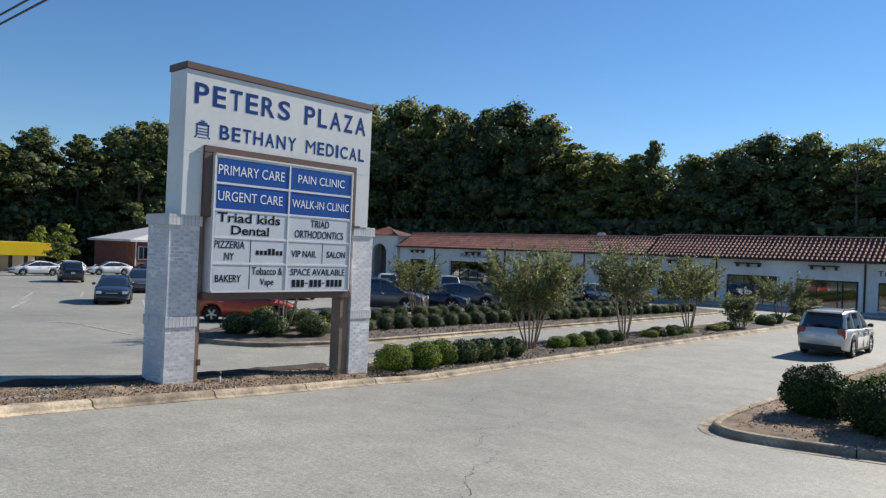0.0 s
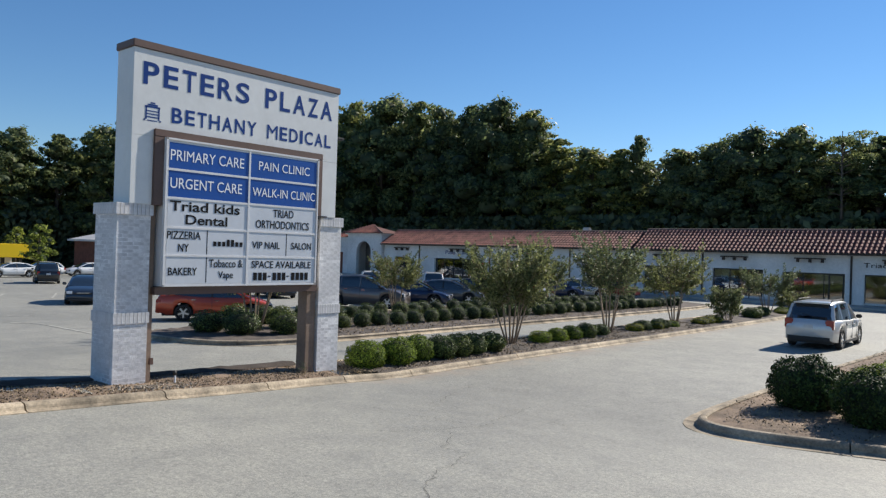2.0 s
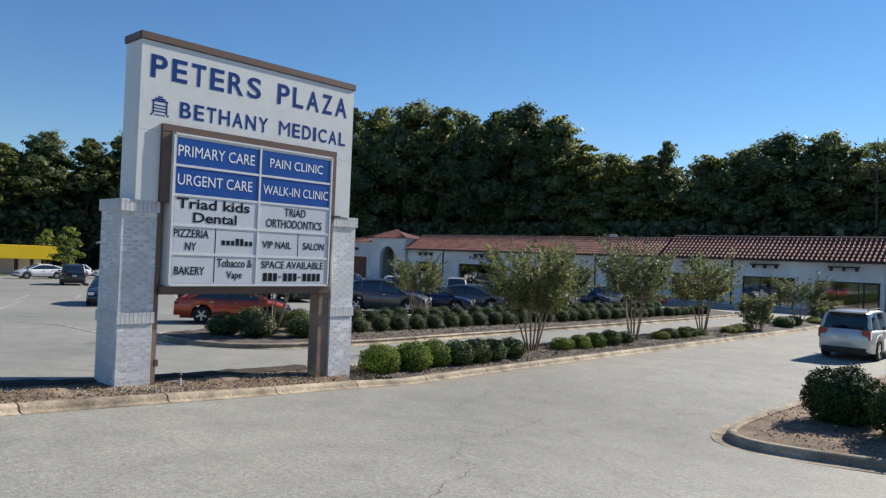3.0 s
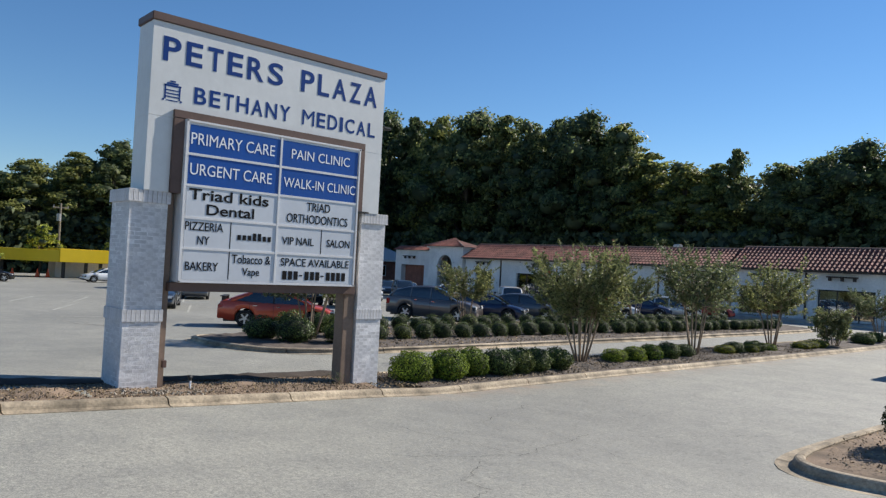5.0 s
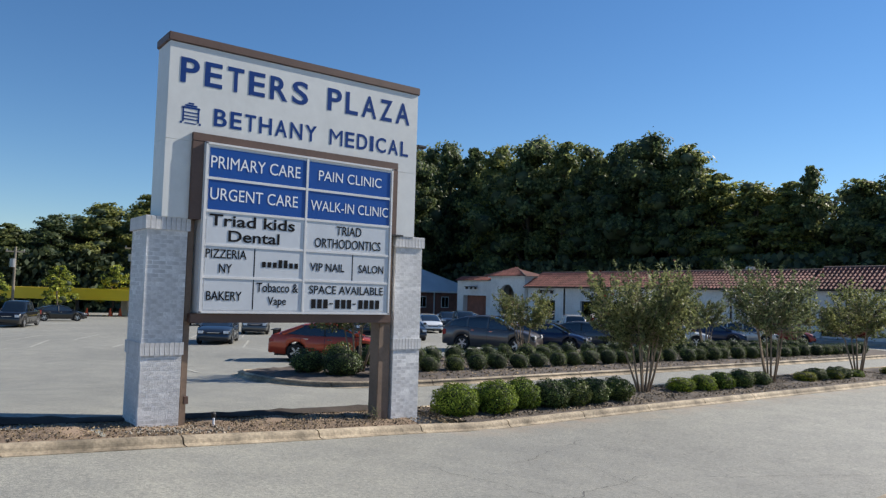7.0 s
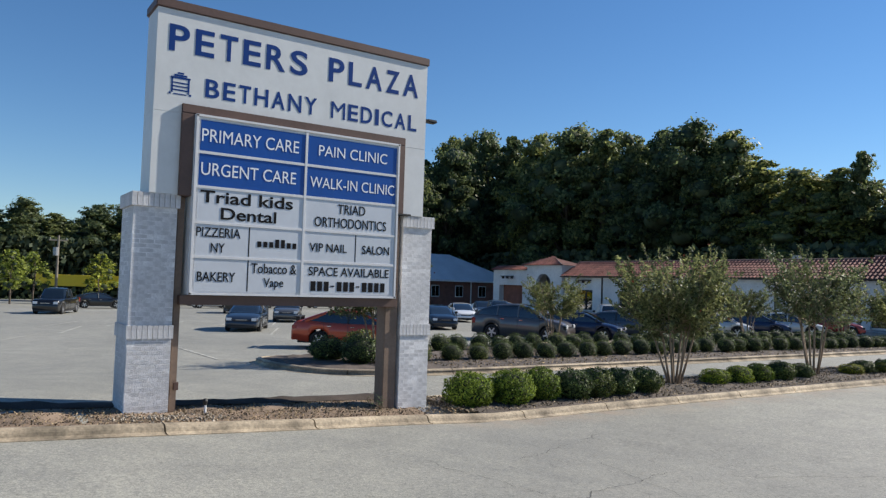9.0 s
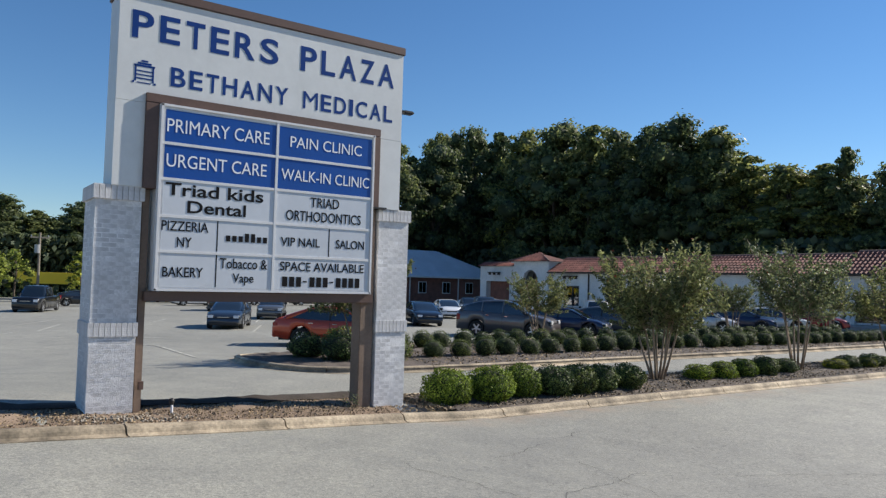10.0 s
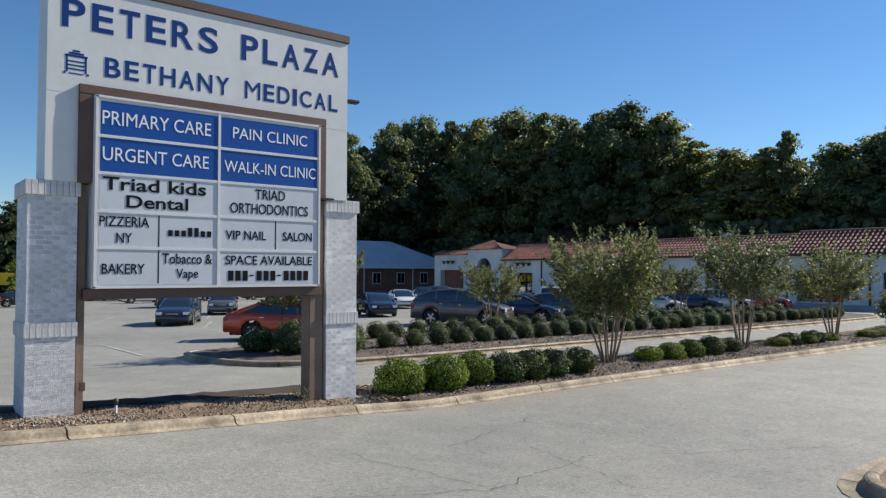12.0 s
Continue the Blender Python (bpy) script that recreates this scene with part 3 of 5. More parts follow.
def pillar(y0, y1, zb, label, x0=-13.90):
    """A painted brick pillar: bricks on the two open faces are single pieces, with a soldier band and a soldier cap."""
    x1, zt = -13.05, 3.20
    ob = thing("brick_pillar", (x0 + x1) / 2, (y0 + y1) / 2, zb, label, "pillar", "sign pillars")
    part("core", box(x0 + 0.002, x1 - 0.0012, y0 + 0.0012, y1 - 0.002, zb - 0.3, zt - 0.02), MORTAR, ob, "mortar core")
    lx, ly, course = x1 - x0, y1 - y0, 0.0672
    off = PLACE[ob]
    cache = {}

    def brick(sx, sy, sz, c, name="brick"):
        key = (round(sx, 3), round(sy, 3), round(sz, 3))
        if key not in cache:
            bm = box(-sx / 2, sx / 2, -sy / 2, sy / 2, -sz / 2, sz / 2)
            me = bpy.data.meshes.new(name)
            bm.to_mesh(me)
            bm.free()
            me.materials.append(BRICK_WHITE)
            cache[key] = me
        b = new(name, cache[key])
        b.parent = ob
        b.location = Vector(c) - off
        b.rotation_euler = (random.uniform(-0.005, 0.005), random.uniform(-0.005, 0.005), random.uniform(-0.006, 0.006))
        return b

    rest = bmesh.new()
    z, row = zb - 0.02, 0
    while z < zt - 0.21:
        if 1.035 - 0.03 < z < 1.235:
            z = 1.238
        h = course - 0.012
        cuts = (0.0, 0.34, 0.67, 1.0) if row % 2 else (0.0, 0.17, 0.5, 0.83, 1.0)
        side = (0.0, 0.25, 0.5, 0.75, 1.0) if row % 2 else (0.0, 0.125, 0.375, 0.625, 0.875, 1.0)
        for a, b in zip(cuts, cuts[1:]):
            brick(0.10, (b - a) * ly - 0.012, h, (x1 - 0.05 + random.uniform(-0.0020, 0.0009), y0 + (a + b) / 2 * ly, z + h / 2))
            box(x0, x0 + 0.1, y0 + 0.1 + a * (ly - 0.1) + 0.005, y0 + 0.1 + b * (ly - 0.1) - 0.005, z, z + h, bm=rest)
        for a, b in zip(side, side[1:]):
            brick((b - a) * (lx - 0.1) - 0.012, 0.10, h, (x0 + (a + b) / 2 * (lx - 0.1), y0 + 0.05 + random.uniform(-0.0009, 0.0018), z + h / 2))
            box(x0 + 0.1 + a * (lx - 0.2) + 0.005, x0 + 0.1 + b * (lx - 0.2) - 0.005, y1 - 0.1, y1, z, z + h, bm=rest)
        z, row = z + course, row + 1
    tagged(part("brick_backs", rest, BRICK_WHITE, ob), kind="stuff")
    for zz, proud in ((1.035, 0.022), (zt - 0.205, 0.035)):
        for k in range(9):
            w = (ly + 2 * proud) / 9
            brick(0.10, w - 0.007, 0.198, (x1 + proud - 0.05, y0 - proud + (k + 0.5) * w, zz + 0.1))
            w = (lx + 2 * proud - 0.1) / 8
            if k < 8:
                brick(w - 0.007, 0.10, 0.198, (x0 - proud + (k + 0.5) * w, y0 - proud + 0.05, zz + 0.1))
        part("band_core", box(x0 - proud, x1 + proud - 0.1, y0 - proud + 0.1, y1 + proud - 0.006, zz + 0.004, zz + 0.194), MORTAR, ob)
    part("cap_slab", box(x0 - 0.03, x1 + 0.03, y0 - 0.03, y1 + 0.03, zt - 0.012, zt + 0.004, 0.003), MORTAR, ob)
    return ob


pillar(7.20, 7.825, -0.12, "white painted brick pillar under the sign, on bare soil")
pillar(11.80, 12.41, -0.34, "white painted brick pillar under the sign, beside clipped shrubs", -13.62)

spot = thing("ground_spotlight", -12.95, 8.35, -0.03, "small dark ground spotlight on a white stake", "spotlight")
part("stake", tube([(-12.95, 8.35, -0.15), (-12.95, 8.35, 0.03)], [0.022, 0.018], 8), TEXT_WHITE, spot)
part("lamp_head", tube([(-12.96, 8.35, 0.03), (-12.96, 8.35, 0.08), (-12.98, 8.35, 0.11)], [0.028, 0.036, 0.036], 10), DARK, spot)

# pale stones spilled at the foot of the pillar, and a dry weed by the far post
stones = bmesh.new()
rp = random.Random(21)
for k in range(240):
    x, y = -12.62 + rp.gauss(0, 0.16), 7.75 + rp.gauss(0, 0.42)
    r = rp.uniform(0.010, 0.027)
    z = height(x, y) + sign_bed_lift(y) + 0.03 + rp.uniform(0, 0.015)
    bmesh.ops.create_icosphere(stones, subdivisions=1, radius=r, matrix=pose(x, y, z, rp.uniform(0, 90), rp.uniform(0, 90), rp.uniform(0, 360)) @ Matrix.Diagonal((1.3, 0.9, 0.6, 1)))
tagged(part("gravel_stones", stones, STONE_PALE, None), "pale limestone chippings spilled beside the brick pillar", "gravel", kind="stuff")
weed = thing("dry_weed", -12.95, 11.35, -0.28, "small dry weed in the soil beside the post", "weed")
for k in range(9):
    a, lean = 0.7 * k, 0.05 + 0.02 * (k % 3)
    part("stalk", tube([(-12.95, 11.35, -0.35), (-12.95 + 0.4 * lean * math.cos(a), 11.35 + 0.4 * lean * math.sin(a), -0.18), (-12.95 + 2.2 * lean * math.cos(a), 11.35 + 2.2 * lean * math.sin(a), -0.09 + 0.02 * (k % 4))], [0.005, 0.004, 0.002], 5), BARK_PALE, weed)
wr = np.random.default_rng(77)
quads("foliage", leaf_quads(wr, wr.normal(0, 0.075, (90, 3)) + np.array([0, 0, 0.16]), np.tile([0.3, 0, 0.6], (90, 1)), 0.045, 0.014, 0.9), LEAF_MYRTLE, weed, "thin grey-green leaves")

# bark chips, small stones and dry leaf litter on the beds
def litter(seed, count, y0, y1, x_near, x_far, size, lift, label):
    r = np.random.default_rng(seed)
    y = r.uniform(y0, y1, count)
    f = r.uniform(0.03, 0.97, count)
    x = np.array([np.interp(b, [p[1] for p in x_near], [p[0] for p in x_near]) * (1 - k) + np.interp(b, [p[1] for p in x_far], [p[0] for p in x_far]) * k for b, k in zip(y, f)])
    z = np.array([height(a, b) for a, b in zip(x, y)]) + np.array([lift(b) if callable(lift) else lift for b in y]) + 0.03 * np.sin(np.pi * f) + 0.025 * r.random(count)
    ob = quads("bark_chips", leaf_quads(r, np.stack([x, y, z], 1), np.tile([0.3, -0.2, 1.0], (count, 1)), size, size * 0.5, 0.6), CHIPS)
    return tagged(ob, label, "bark chips", kind="stuff")


litter(8, 8500, 3.5, 12.9, [(x - 0.2, y) for x, y in STRIP_FRONT], [(x + 0.35, y) for x, y in STRIP_BACK], 0.040, lambda b: sign_bed_lift(b) + 0.008, "loose bark chips and small stones on the soil")
litter(9, 12000, 12.6, 34.0, [(x - 0.2, y) for x, y in STRIP_FRONT], STRIP_BACK, 0.06, 0.12, "dry leaf litter and bark chips in the drive bed")
litter(10, 9000, 17.0, 44.0, [(-18.4, 17.0), (-18.0, 46.0)], [(-24.6, 17.0), (-26.5, 26.0), (-26.2, 45.0)], 0.075, 0.13, "leaf litter and bark chips in the island bed")
litter(12, 4500, 14.4, 30.0, [(-5.0, 14.4), (-5.55, 16.0), (-5.3, 30.0)], [(-2.6, 14.9), (-1.0, 18.0), (-0.8, 30.0)], 0.05, 0.15, "leaf litter and bark chips on the corner island")


def crack_line(x0, y0, x1, y1, seed, w=0.010):
    """A wandering crack in the asphalt, as a thin dark ribbon."""
    r = random.Random(seed)
    n = max(6, int(math.hypot(x1 - x0, y1 - y0) / 0.09))
    d = Vector((x1 - x0, y1 - y0)).normalized()
    side, verts = 0.0, []
    for i in range(n + 1):
        side = side * 0.93 + r.uniform(-0.05, 0.05)
        x, y = x0 + (x1 - x0) * i / n - d.y * side, y0 + (y1 - y0) * i / n + d.x * side
        k = w * r.uniform(0.3, 1.0) / 2
        for s in (-1, 1):
            a, b = x - d.y * k * s, y + d.x * k * s
            verts.append((a, b, height(a, b) + 0.008))
    raw("crack", verts, [(2 * i, 2 * i + 1, 2 * i + 3, 2 * i + 2) for i in range(n)], CRACK, road)


CRACK = surface("crack filled with dirt", (0.045, 0.042, 0.038), 0.95, 0.4, 6, 40, 0.4, 60)
for k, c in enumerate(((-4.4, 5.8, -5.1, 6.7), (-5.1, 6.7, -5.8, 7.6), (-5.8, 7.6, -6.25, 8.8), (-6.25, 8.8, -6.7, 8.75), (-6.7, 8.8, -7.4, 9.8), (-8.2, 8.6, -7.4, 10.6), (-7.4, 10.6, -8.4, 13.5), (-9.6, 10.2, -7.4, 10.6), (-6.6, 12.2, -9.0, 12.6), (-7.8, 14.0, -6.4, 16.5), (-9.4, 11.6, -10.6, 14.4))):
    crack_line(*c, 40 + k)

# ---- the shopping strip ----
FRONT = 61.0
EAVE, RIDGE = 3.32, 4.93


def tile_roof(x0, x1, parent, y_eave=60.45, y_ridge=63.3, z_eave=EAVE, z_ridge=RIDGE, label="terracotta barrel tiles"):
    """Barrel tiles: ribs across, courses stepping down the slope."""
    step, courses = 0.34, 7
    cols = int((x1 - x0) / step)
    us = np.linspace(0, cols, cols * 6 + 1)
    verts, faces = [], []
    rows = []
    for c in range(courses):
        for s, lift in ((c / courses, 0.045), ((c + 0.98) / courses, 0.0)):
            rows.append((s, lift))
    for s, lift in rows:
        y, z = y_eave + (y_ridge - y_eave) * s, z_eave + (z_ridge - z_eave) * s
        for u in us:
            f = u % 1.0
            rib = 0.105 * math.sin(math.pi * min(1, f / 0.6)) if f < 0.6 else -0.02 * math.sin(math.pi * (f - 0.6) / 0.4)
            k = lift + rib + 0.012 * noise.noise(Vector((u * 0.9, s * 9, 2)))
            verts.append((x0 + u * step, y - 0.57 * k, z + 0.82 * k))
    w = len(us)
    faces = [(j * w + i, j * w + i + 1, (j + 1) * w + i + 1, (j + 1) * w + i) for j in range(len(rows) - 1) for i in range(w - 1)]
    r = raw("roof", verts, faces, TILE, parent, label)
    # pans get a darker tile: trough shade put into the colour, plus dirt
    r.data.materials.append(TILE_PAN)
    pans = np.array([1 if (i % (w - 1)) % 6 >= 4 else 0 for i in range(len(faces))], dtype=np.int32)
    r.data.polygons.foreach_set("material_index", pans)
    part("ridge", tube([(x0, y_ridge, z_ridge), (x1, y_ridge, z_ridge)], [0.13, 0.13], 8), TILE_PALE, parent, "pale ridge tiles")
    return r


def eyebrow(x, parent, z=2.86):
    """A timber ledge on three corbels."""
    p = part("ledge", box(x - 1.05, x + 1.05, FRONT - 0.42, FRONT - 0.05, z, z + 0.1, 0.01), WOOD_DARK, parent, "dark timber ledge on corbels")
    for d in (-0.85, 0.0, 0.85):
        part("corbel", box(x + d - 0.08, x + d + 0.08, FRONT - 0.34, FRONT - 0.05, z - 0.24, z - 0.002, 0.01), WOOD_DARK, p)


def shop(x0, x1, parent, door=None, top=1.95, mullions=4):
    """A shop front set back in the wall: frame, panes, low sill and a door."""
    y = FRONT + 0.25
    w = part("shop_window", box(x0, x1, y, y + 0.08, top - 0.08, top), DARK, parent, "dark framed shop window")
    part("sill", box(x0, x1, y - 0.03, y + 0.1, -0.35, -0.2), STUCCO, w)
    xs = np.linspace(x0, x1, mullions + 1)
    for x in xs:
        part("mullion", box(x - 0.035, x + 0.035, y, y + 0.08, -0.2, top - 0.085), DARK, w)
    for a, b in zip(xs, xs[1:]):
        part("pane", box(a + 0.037, b - 0.037, y + 0.03, y + 0.045, -0.198, top - 0.085), SHOP_GLASS, w)
    if door:
        for d in (door - 0.5, door + 0.45):
            part("door_stile", box(d, d + 0.09, y - 0.03, y - 0.005, -0.34, 1.7), DARK, w)
        part("door_head", box(door - 0.5, door + 0.54, y - 0.03, y - 0.005, 1.7, 1.8), DARK, w)
    return w


def mall(x0, x1, openings, spouts, ledges, label, back=74.0, top=RIDGE):
    """One run of the strip: stucco front with real openings, tiled mansard, downspouts and timber ledges."""
    ob = thing("shop_building", (x0 + x1) / 2, FRONT, BASE, label, "building", "shopping strip")
    cuts = sorted(openings)
    x = x0
    for a, b, t in cuts:
        part("wall", box(x, a, FRONT, FRONT + 0.35, BASE - 1.2, 3.25), STUCCO, ob)
        part("lintel", box(a, b, FRONT, FRONT + 0.35, t, 3.25), STUCCO, ob)
        x = b
    part("wall", box(x, x1, FRONT, FRONT + 0.35, BASE - 1.2, 3.25), STUCCO, ob)
    part("interior", box(x0 + 0.2, x1 - 0.2, FRONT + 5.0, FRONT + 5.2, BASE - 1.2, 3.2), SHOP_INSIDE, ob, "dim shop interior wall")
    part("interior_floor", box(x0, x1, FRONT + 0.3, FRONT + 5.2, BASE - 1.2, -0.36), SHOP_INSIDE, ob)
    part("flat_roof", box(x0, x1, FRONT + 0.1, back, 3.25, 3.4), ROOF_GREY, ob, "flat roof behind the tiles")
    part("back_wall", box(x0, x1, back - 0.3, back, BASE - 1.2, 3.24), STUCCO, ob)
    for s in (x0, x1 - 0.3):
        part("side_wall", box(s, s + 0.3, FRONT + 0.36, back - 0.31, BASE - 1.2, 3.24), STUCCO, ob)
    part("soffit", box(x0 - 0.1, x1 + 0.1, FRONT - 0.55, FRONT - 0.002, 3.18, 3.27, 0.01), STUCCO, ob)
    part("gutter", box(x0 - 0.1, x1 + 0.1, FRONT - 0.68, FRONT - 0.56, 3.2, 3.32, 0.02), WOOD_DARK, ob, "dark brown gutter")
    part("parapet", box(x0, x1, 63.35, 63.7, 3.41, top - 0.09), ROOF_GREY, ob)
    part("string_course", box(x0, x1, FRONT - 0.05, FRONT - 0.003, 2.2, 2.32, 0.008), STUCCO, ob)
    tile_roof(x0 - 0.1, x1 + 0.1, ob, z_ridge=top, y_eave=60.45 - 0.4 * (top - RIDGE))
    for a, b, t in cuts:
        shop(a + 0.01, b - 0.01, ob, door=b - 0.65, top=t - 0.01, mullions=max(2, int((b - a) / 1.2)))
    for s in spouts:
        part("downspout", box(s - 0.06, s + 0.06, FRONT - 0.13, FRONT - 0.01, -0.35, 3.2, 0.01), WOOD_DARK, ob, "dark downspout")
    for e in ledges:
        eyebrow(e, ob)
    return ob


near_shops = mall(-29.65, 14.0, [(-29.0, -25.6, 1.95), (-22.98, -19.0, 1.95), (-17.6, -13.25, 1.85), (-12.0, -6.6, 1.85), (-4.5, 1.0, 1.85), (3.0, 8.0, 1.85)], [-23.8, -12.84, -2.5, 9.5], [-27.0, -21.2, -15.6, -9.8, -1.8, 5.5], "white stucco shop row with red barrel-tile mansard roof", top=5.12)
far_shops = mall(-61.2, -29.9, [(-59.5, -57.0, 1.9), (-53.4, -47.0, 1.9), (-44.6, -39.0, 1.9), (-34.6, -31.2, 1.9)], [-55.6, -45.8, -36.4], [-58.2, -50.0, -41.8, -33.0], "long white stucco shop row with faded red tile roof")
# shop names over the windows, as plain dark bars
board = thing("shop_sign", -10.0, FRONT - 0.03, 2.3, "dark shop lettering over a window, partly unreadable", "sign")
lettering_south("Triad", -12.05, -10.55, 2.36, 2.70, FRONT - 0.03, INK, board)
for k in range(9):
    part("name_bar", box(-10.2 + 0.27 * k, -10.0 + 0.27 * k, FRONT - 0.05, FRONT - 0.01, 2.36, 2.66), INK, board)
board = thing("shop_sign", -50.2, FRONT - 0.03, 2.3, "dark blue clinic lettering over a far shop window", "sign")
lettering_south("Pain Clinic", -51.8, -48.2, 2.36, 2.76, FRONT - 0.03, LETTER_BLUE, board)

walk_slab = thing("pavement", -23, 59.6, BASE, "pale concrete walk along the shop fronts", "pavement", kind="structure")
for k in range(30):
    part("slab", box(-75 + 3.0 * k + 0.01, -72 + 3.0 * k - 0.01, 57.8, 60.98, BASE - 1.2, -0.36, 0.012), PAVING, walk_slab)

# corner tower with an arch, and the low wing beyond it
tower = thing("corner_tower", -64.0, 61.0, BASE, "white stucco corner tower with an arch and a hipped tile roof", "building", "shopping strip")
TX0, TX1, TY0, TY1, TZ = -67.1, -61.3, 60.6, 63.6, 4.35
arch = bmesh.new()
AX, AR, AS = -64.3, 1.25, 2.3
outer = [(TX0, BASE - 0.1), (TX0, TZ), (TX1, TZ), (TX1, BASE - 0.1)]
inner = [(AX + AR, BASE - 0.1)] + [(AX + AR * math.cos(a), AS + AR * math.sin(a)) for a in np.linspace(0, math.pi, 15)] + [(AX - AR, BASE - 0.1)]
ring = outer + inner
for y in (TY0, TY0 + 0.45):
    vs = [arch.verts.new((x, y, z)) for x, z in ring]
    arch.faces.new(vs)
arch.verts.ensure_lookup_table()
n_ring = len(ring)
for i in range(n_ring):
    arch.faces.new([arch.verts[i], arch.verts[(i + 1) % n_ring], arch.verts[n_ring + (i + 1) % n_ring], arch.verts[n_ring + i]])
part("arch_wall", arch, STUCCO, tower, "stucco wall with a tall arch")
part("wall", box(TX0, TX0 + 0.4, TY0 + 0.46, TY1, BASE - 1.2, TZ), STUCCO, tower)
part("wall", box(TX1 - 0.4, TX1, TY0 + 0.46, TY1, BASE - 1.2, TZ), STUCCO, tower)
part("wall", box(TX0 + 0.41, TX1 - 0.41, TY1 - 0.4, TY1, BASE - 1.2, TZ), SHOP_INSIDE, tower)
part("cornice", box(TX0 - 0.25, TX1 + 0.25, TY0 - 0.25, TY1 + 0.25, TZ + 0.002, TZ + 0.16, 0.03), STUCCO, tower)
hip = bmesh.new()
tip = hip.verts.new(((TX0 + TX1) / 2, (TY0 + TY1) / 2, 5.45))
ring = [hip.verts.new(v) for v in ((TX0 - 0.45, TY0 - 0.45, TZ + 0.17), (TX1 + 0.45, TY0 - 0.45, TZ + 0.17), (TX1 + 0.45, TY1 + 0.45, TZ + 0.17), (TX0 - 0.45, TY1 + 0.45, TZ + 0.17))]
for i in range(4):
    hip.faces.new((ring[i], ring[(i + 1) % 4], tip))
hip.faces.new(ring[::-1])
part("roof", hip, TILE_HIP, tower, "hipped terracotta tile roof")
for cx, cy in ((TX0 - 0.45, TY0 - 0.45), (TX1 + 0.45, TY0 - 0.45)):
    part("hip_tile", tube([(cx, cy, TZ + 0.2), ((TX0 + TX1) / 2, (TY0 + TY1) / 2, 5.5)], [0.12, 0.12], 7), TILE_PALE, tower)
for k in range(22):
    x = TX0 - 0.35 + k * 0.31
    f = abs(x - (TX0 + TX1) / 2) / ((TX1 - TX0) / 2 + 0.45)
    top = 1 - f
    part("tile_rib", tube([(x, TY0 - 0.47, TZ + 0.19), (x, TY0 - 0.47 + top * 1.95, TZ + 0.2 + top * 1.08)], [0.07, 0.07], 6), TILE, tower)
wing = thing("shop_wing", -70.8, 61.0, BASE, "low white stucco wing with a narrow tiled edge", "building", "shopping strip")
part("wall", box(-74.2, -73.0, 61.2, 70, BASE - 1.2, 4.0), STUCCO, wing)
part("wall", box(-68.6, -67.2, 61.2, 70, BASE - 1.2, 4.0), STUCCO, wing)
part("lintel", box(-73.0, -68.6, 61.2, 61.6, 2.2, 4.0), STUCCO, wing)
part("infill", box(-73.0, -68.6, 61.9, 62.1, BASE - 1.2, 2.2), BRICK_RED, wing, "red brown infill wall")
part("roof_slab", box(-74.2, -67.2, 61.25, 70, 4.005, 4.1), ROOF_GREY, wing)
tile_roof(-74.2, -67.2, wing, 60.8, 61.9, 4.0, 4.45)
eyebrow(-71.0, wing, 3.2)

# ---- brick hall with a grey hipped roof ----
hall = thing("brick_hall", -97.0, 62.0, -1.5, "long red brick hall with a grey hipped roof", "building")
HX0, HX1, HY0, HY1, HE, HR = -109.0, -97.0, 46.0, 83.0, 2.75, 7.0
part("wall", box(HX0, HX1, HY0, HY1, -2.2, HE), BRICK_RED, hall, "red brick walls")
hip = bmesh.new()
c = [hip.verts.new(v) for v in ((HX0 - 0.7, HY0 - 0.7, HE), (HX1 + 0.7, HY0 - 0.7, HE), (HX1 + 0.7, HY1 + 0.7, HE), (HX0 - 0.7, HY1 + 0.7, HE))]
ra, rb = hip.verts.new(((HX0 + HX1) / 2, HY0 + 15.0, HR)), hip.verts.new(((HX0 + HX1) / 2, HY1 - 9.0, HR))
for f in ((c[0], c[1], ra), (c[1], c[2], rb, ra), (c[2], c[3], rb), (c[3], c[0], ra, rb), c[::-1]):
    hip.faces.new(f)
part("roof", hip, ROOF_PALE, hall, "pale grey hipped metal roof")
part("fascia", box(HX1 + 0.7, HX1 + 0.76, HY0 - 0.7, HY1 + 0.7, HE - 0.25, HE + 0.03), STUCCO, hall, "white eaves board")
part("fascia", box(HX0 - 0.7, HX1 + 0.7, HY0 - 0.76, HY0 - 0.7, HE - 0.25, HE + 0.03), STUCCO, hall)
for y in [47.5 + 2.0 * k for k in range(7)] + [63.0, 67.5, 72.0, 76.5, 81.0]:
    w = part("window", box(HX1 - 0.02, HX1 + 0.06, y - 0.75, y + 0.75, 0.1, 1.9), STUCCO, hall, "white framed window")
    part("pane", box(HX1 + 0.062, HX1 + 0.08, y - 0.64, y - 0.04, 0.22, 1.8), SHOP_GLASS, w)
    part("pane", box(HX1 + 0.062, HX1 + 0.08, y + 0.04, y + 0.64, 0.22, 1.8), SHOP_GLASS, w)
for y in (46.4, 61.0, 65.2, 74.3, 82.5):
    part("downspout", box(HX1 + 0.01, HX1 + 0.13, y - 0.07, y + 0.07, -1.5, HE - 0.2), STUCCO, hall, "white downspout")
part("roof_vent", tube([(-101.0, 70.0, HE + 1.4), (-101.0, 70.0, HE + 2.3)], [0.18, 0.18], 10), STEEL, hall, "grey roof vent")
vent = thing("roof_vent", -37.0, 65.0, 3.4, "grey metal vent cowl on the flat shop roof", "vent")
part("pipe", tube([(-37.0, 65, 3.38), (-37.0, 65, 5.0)], [0.22, 0.22], 12), STEEL, vent)
part("cowl", box(-37.35, -36.65, 64.7, 65.3, 5.0, 5.4, 0.08), STEEL, vent)

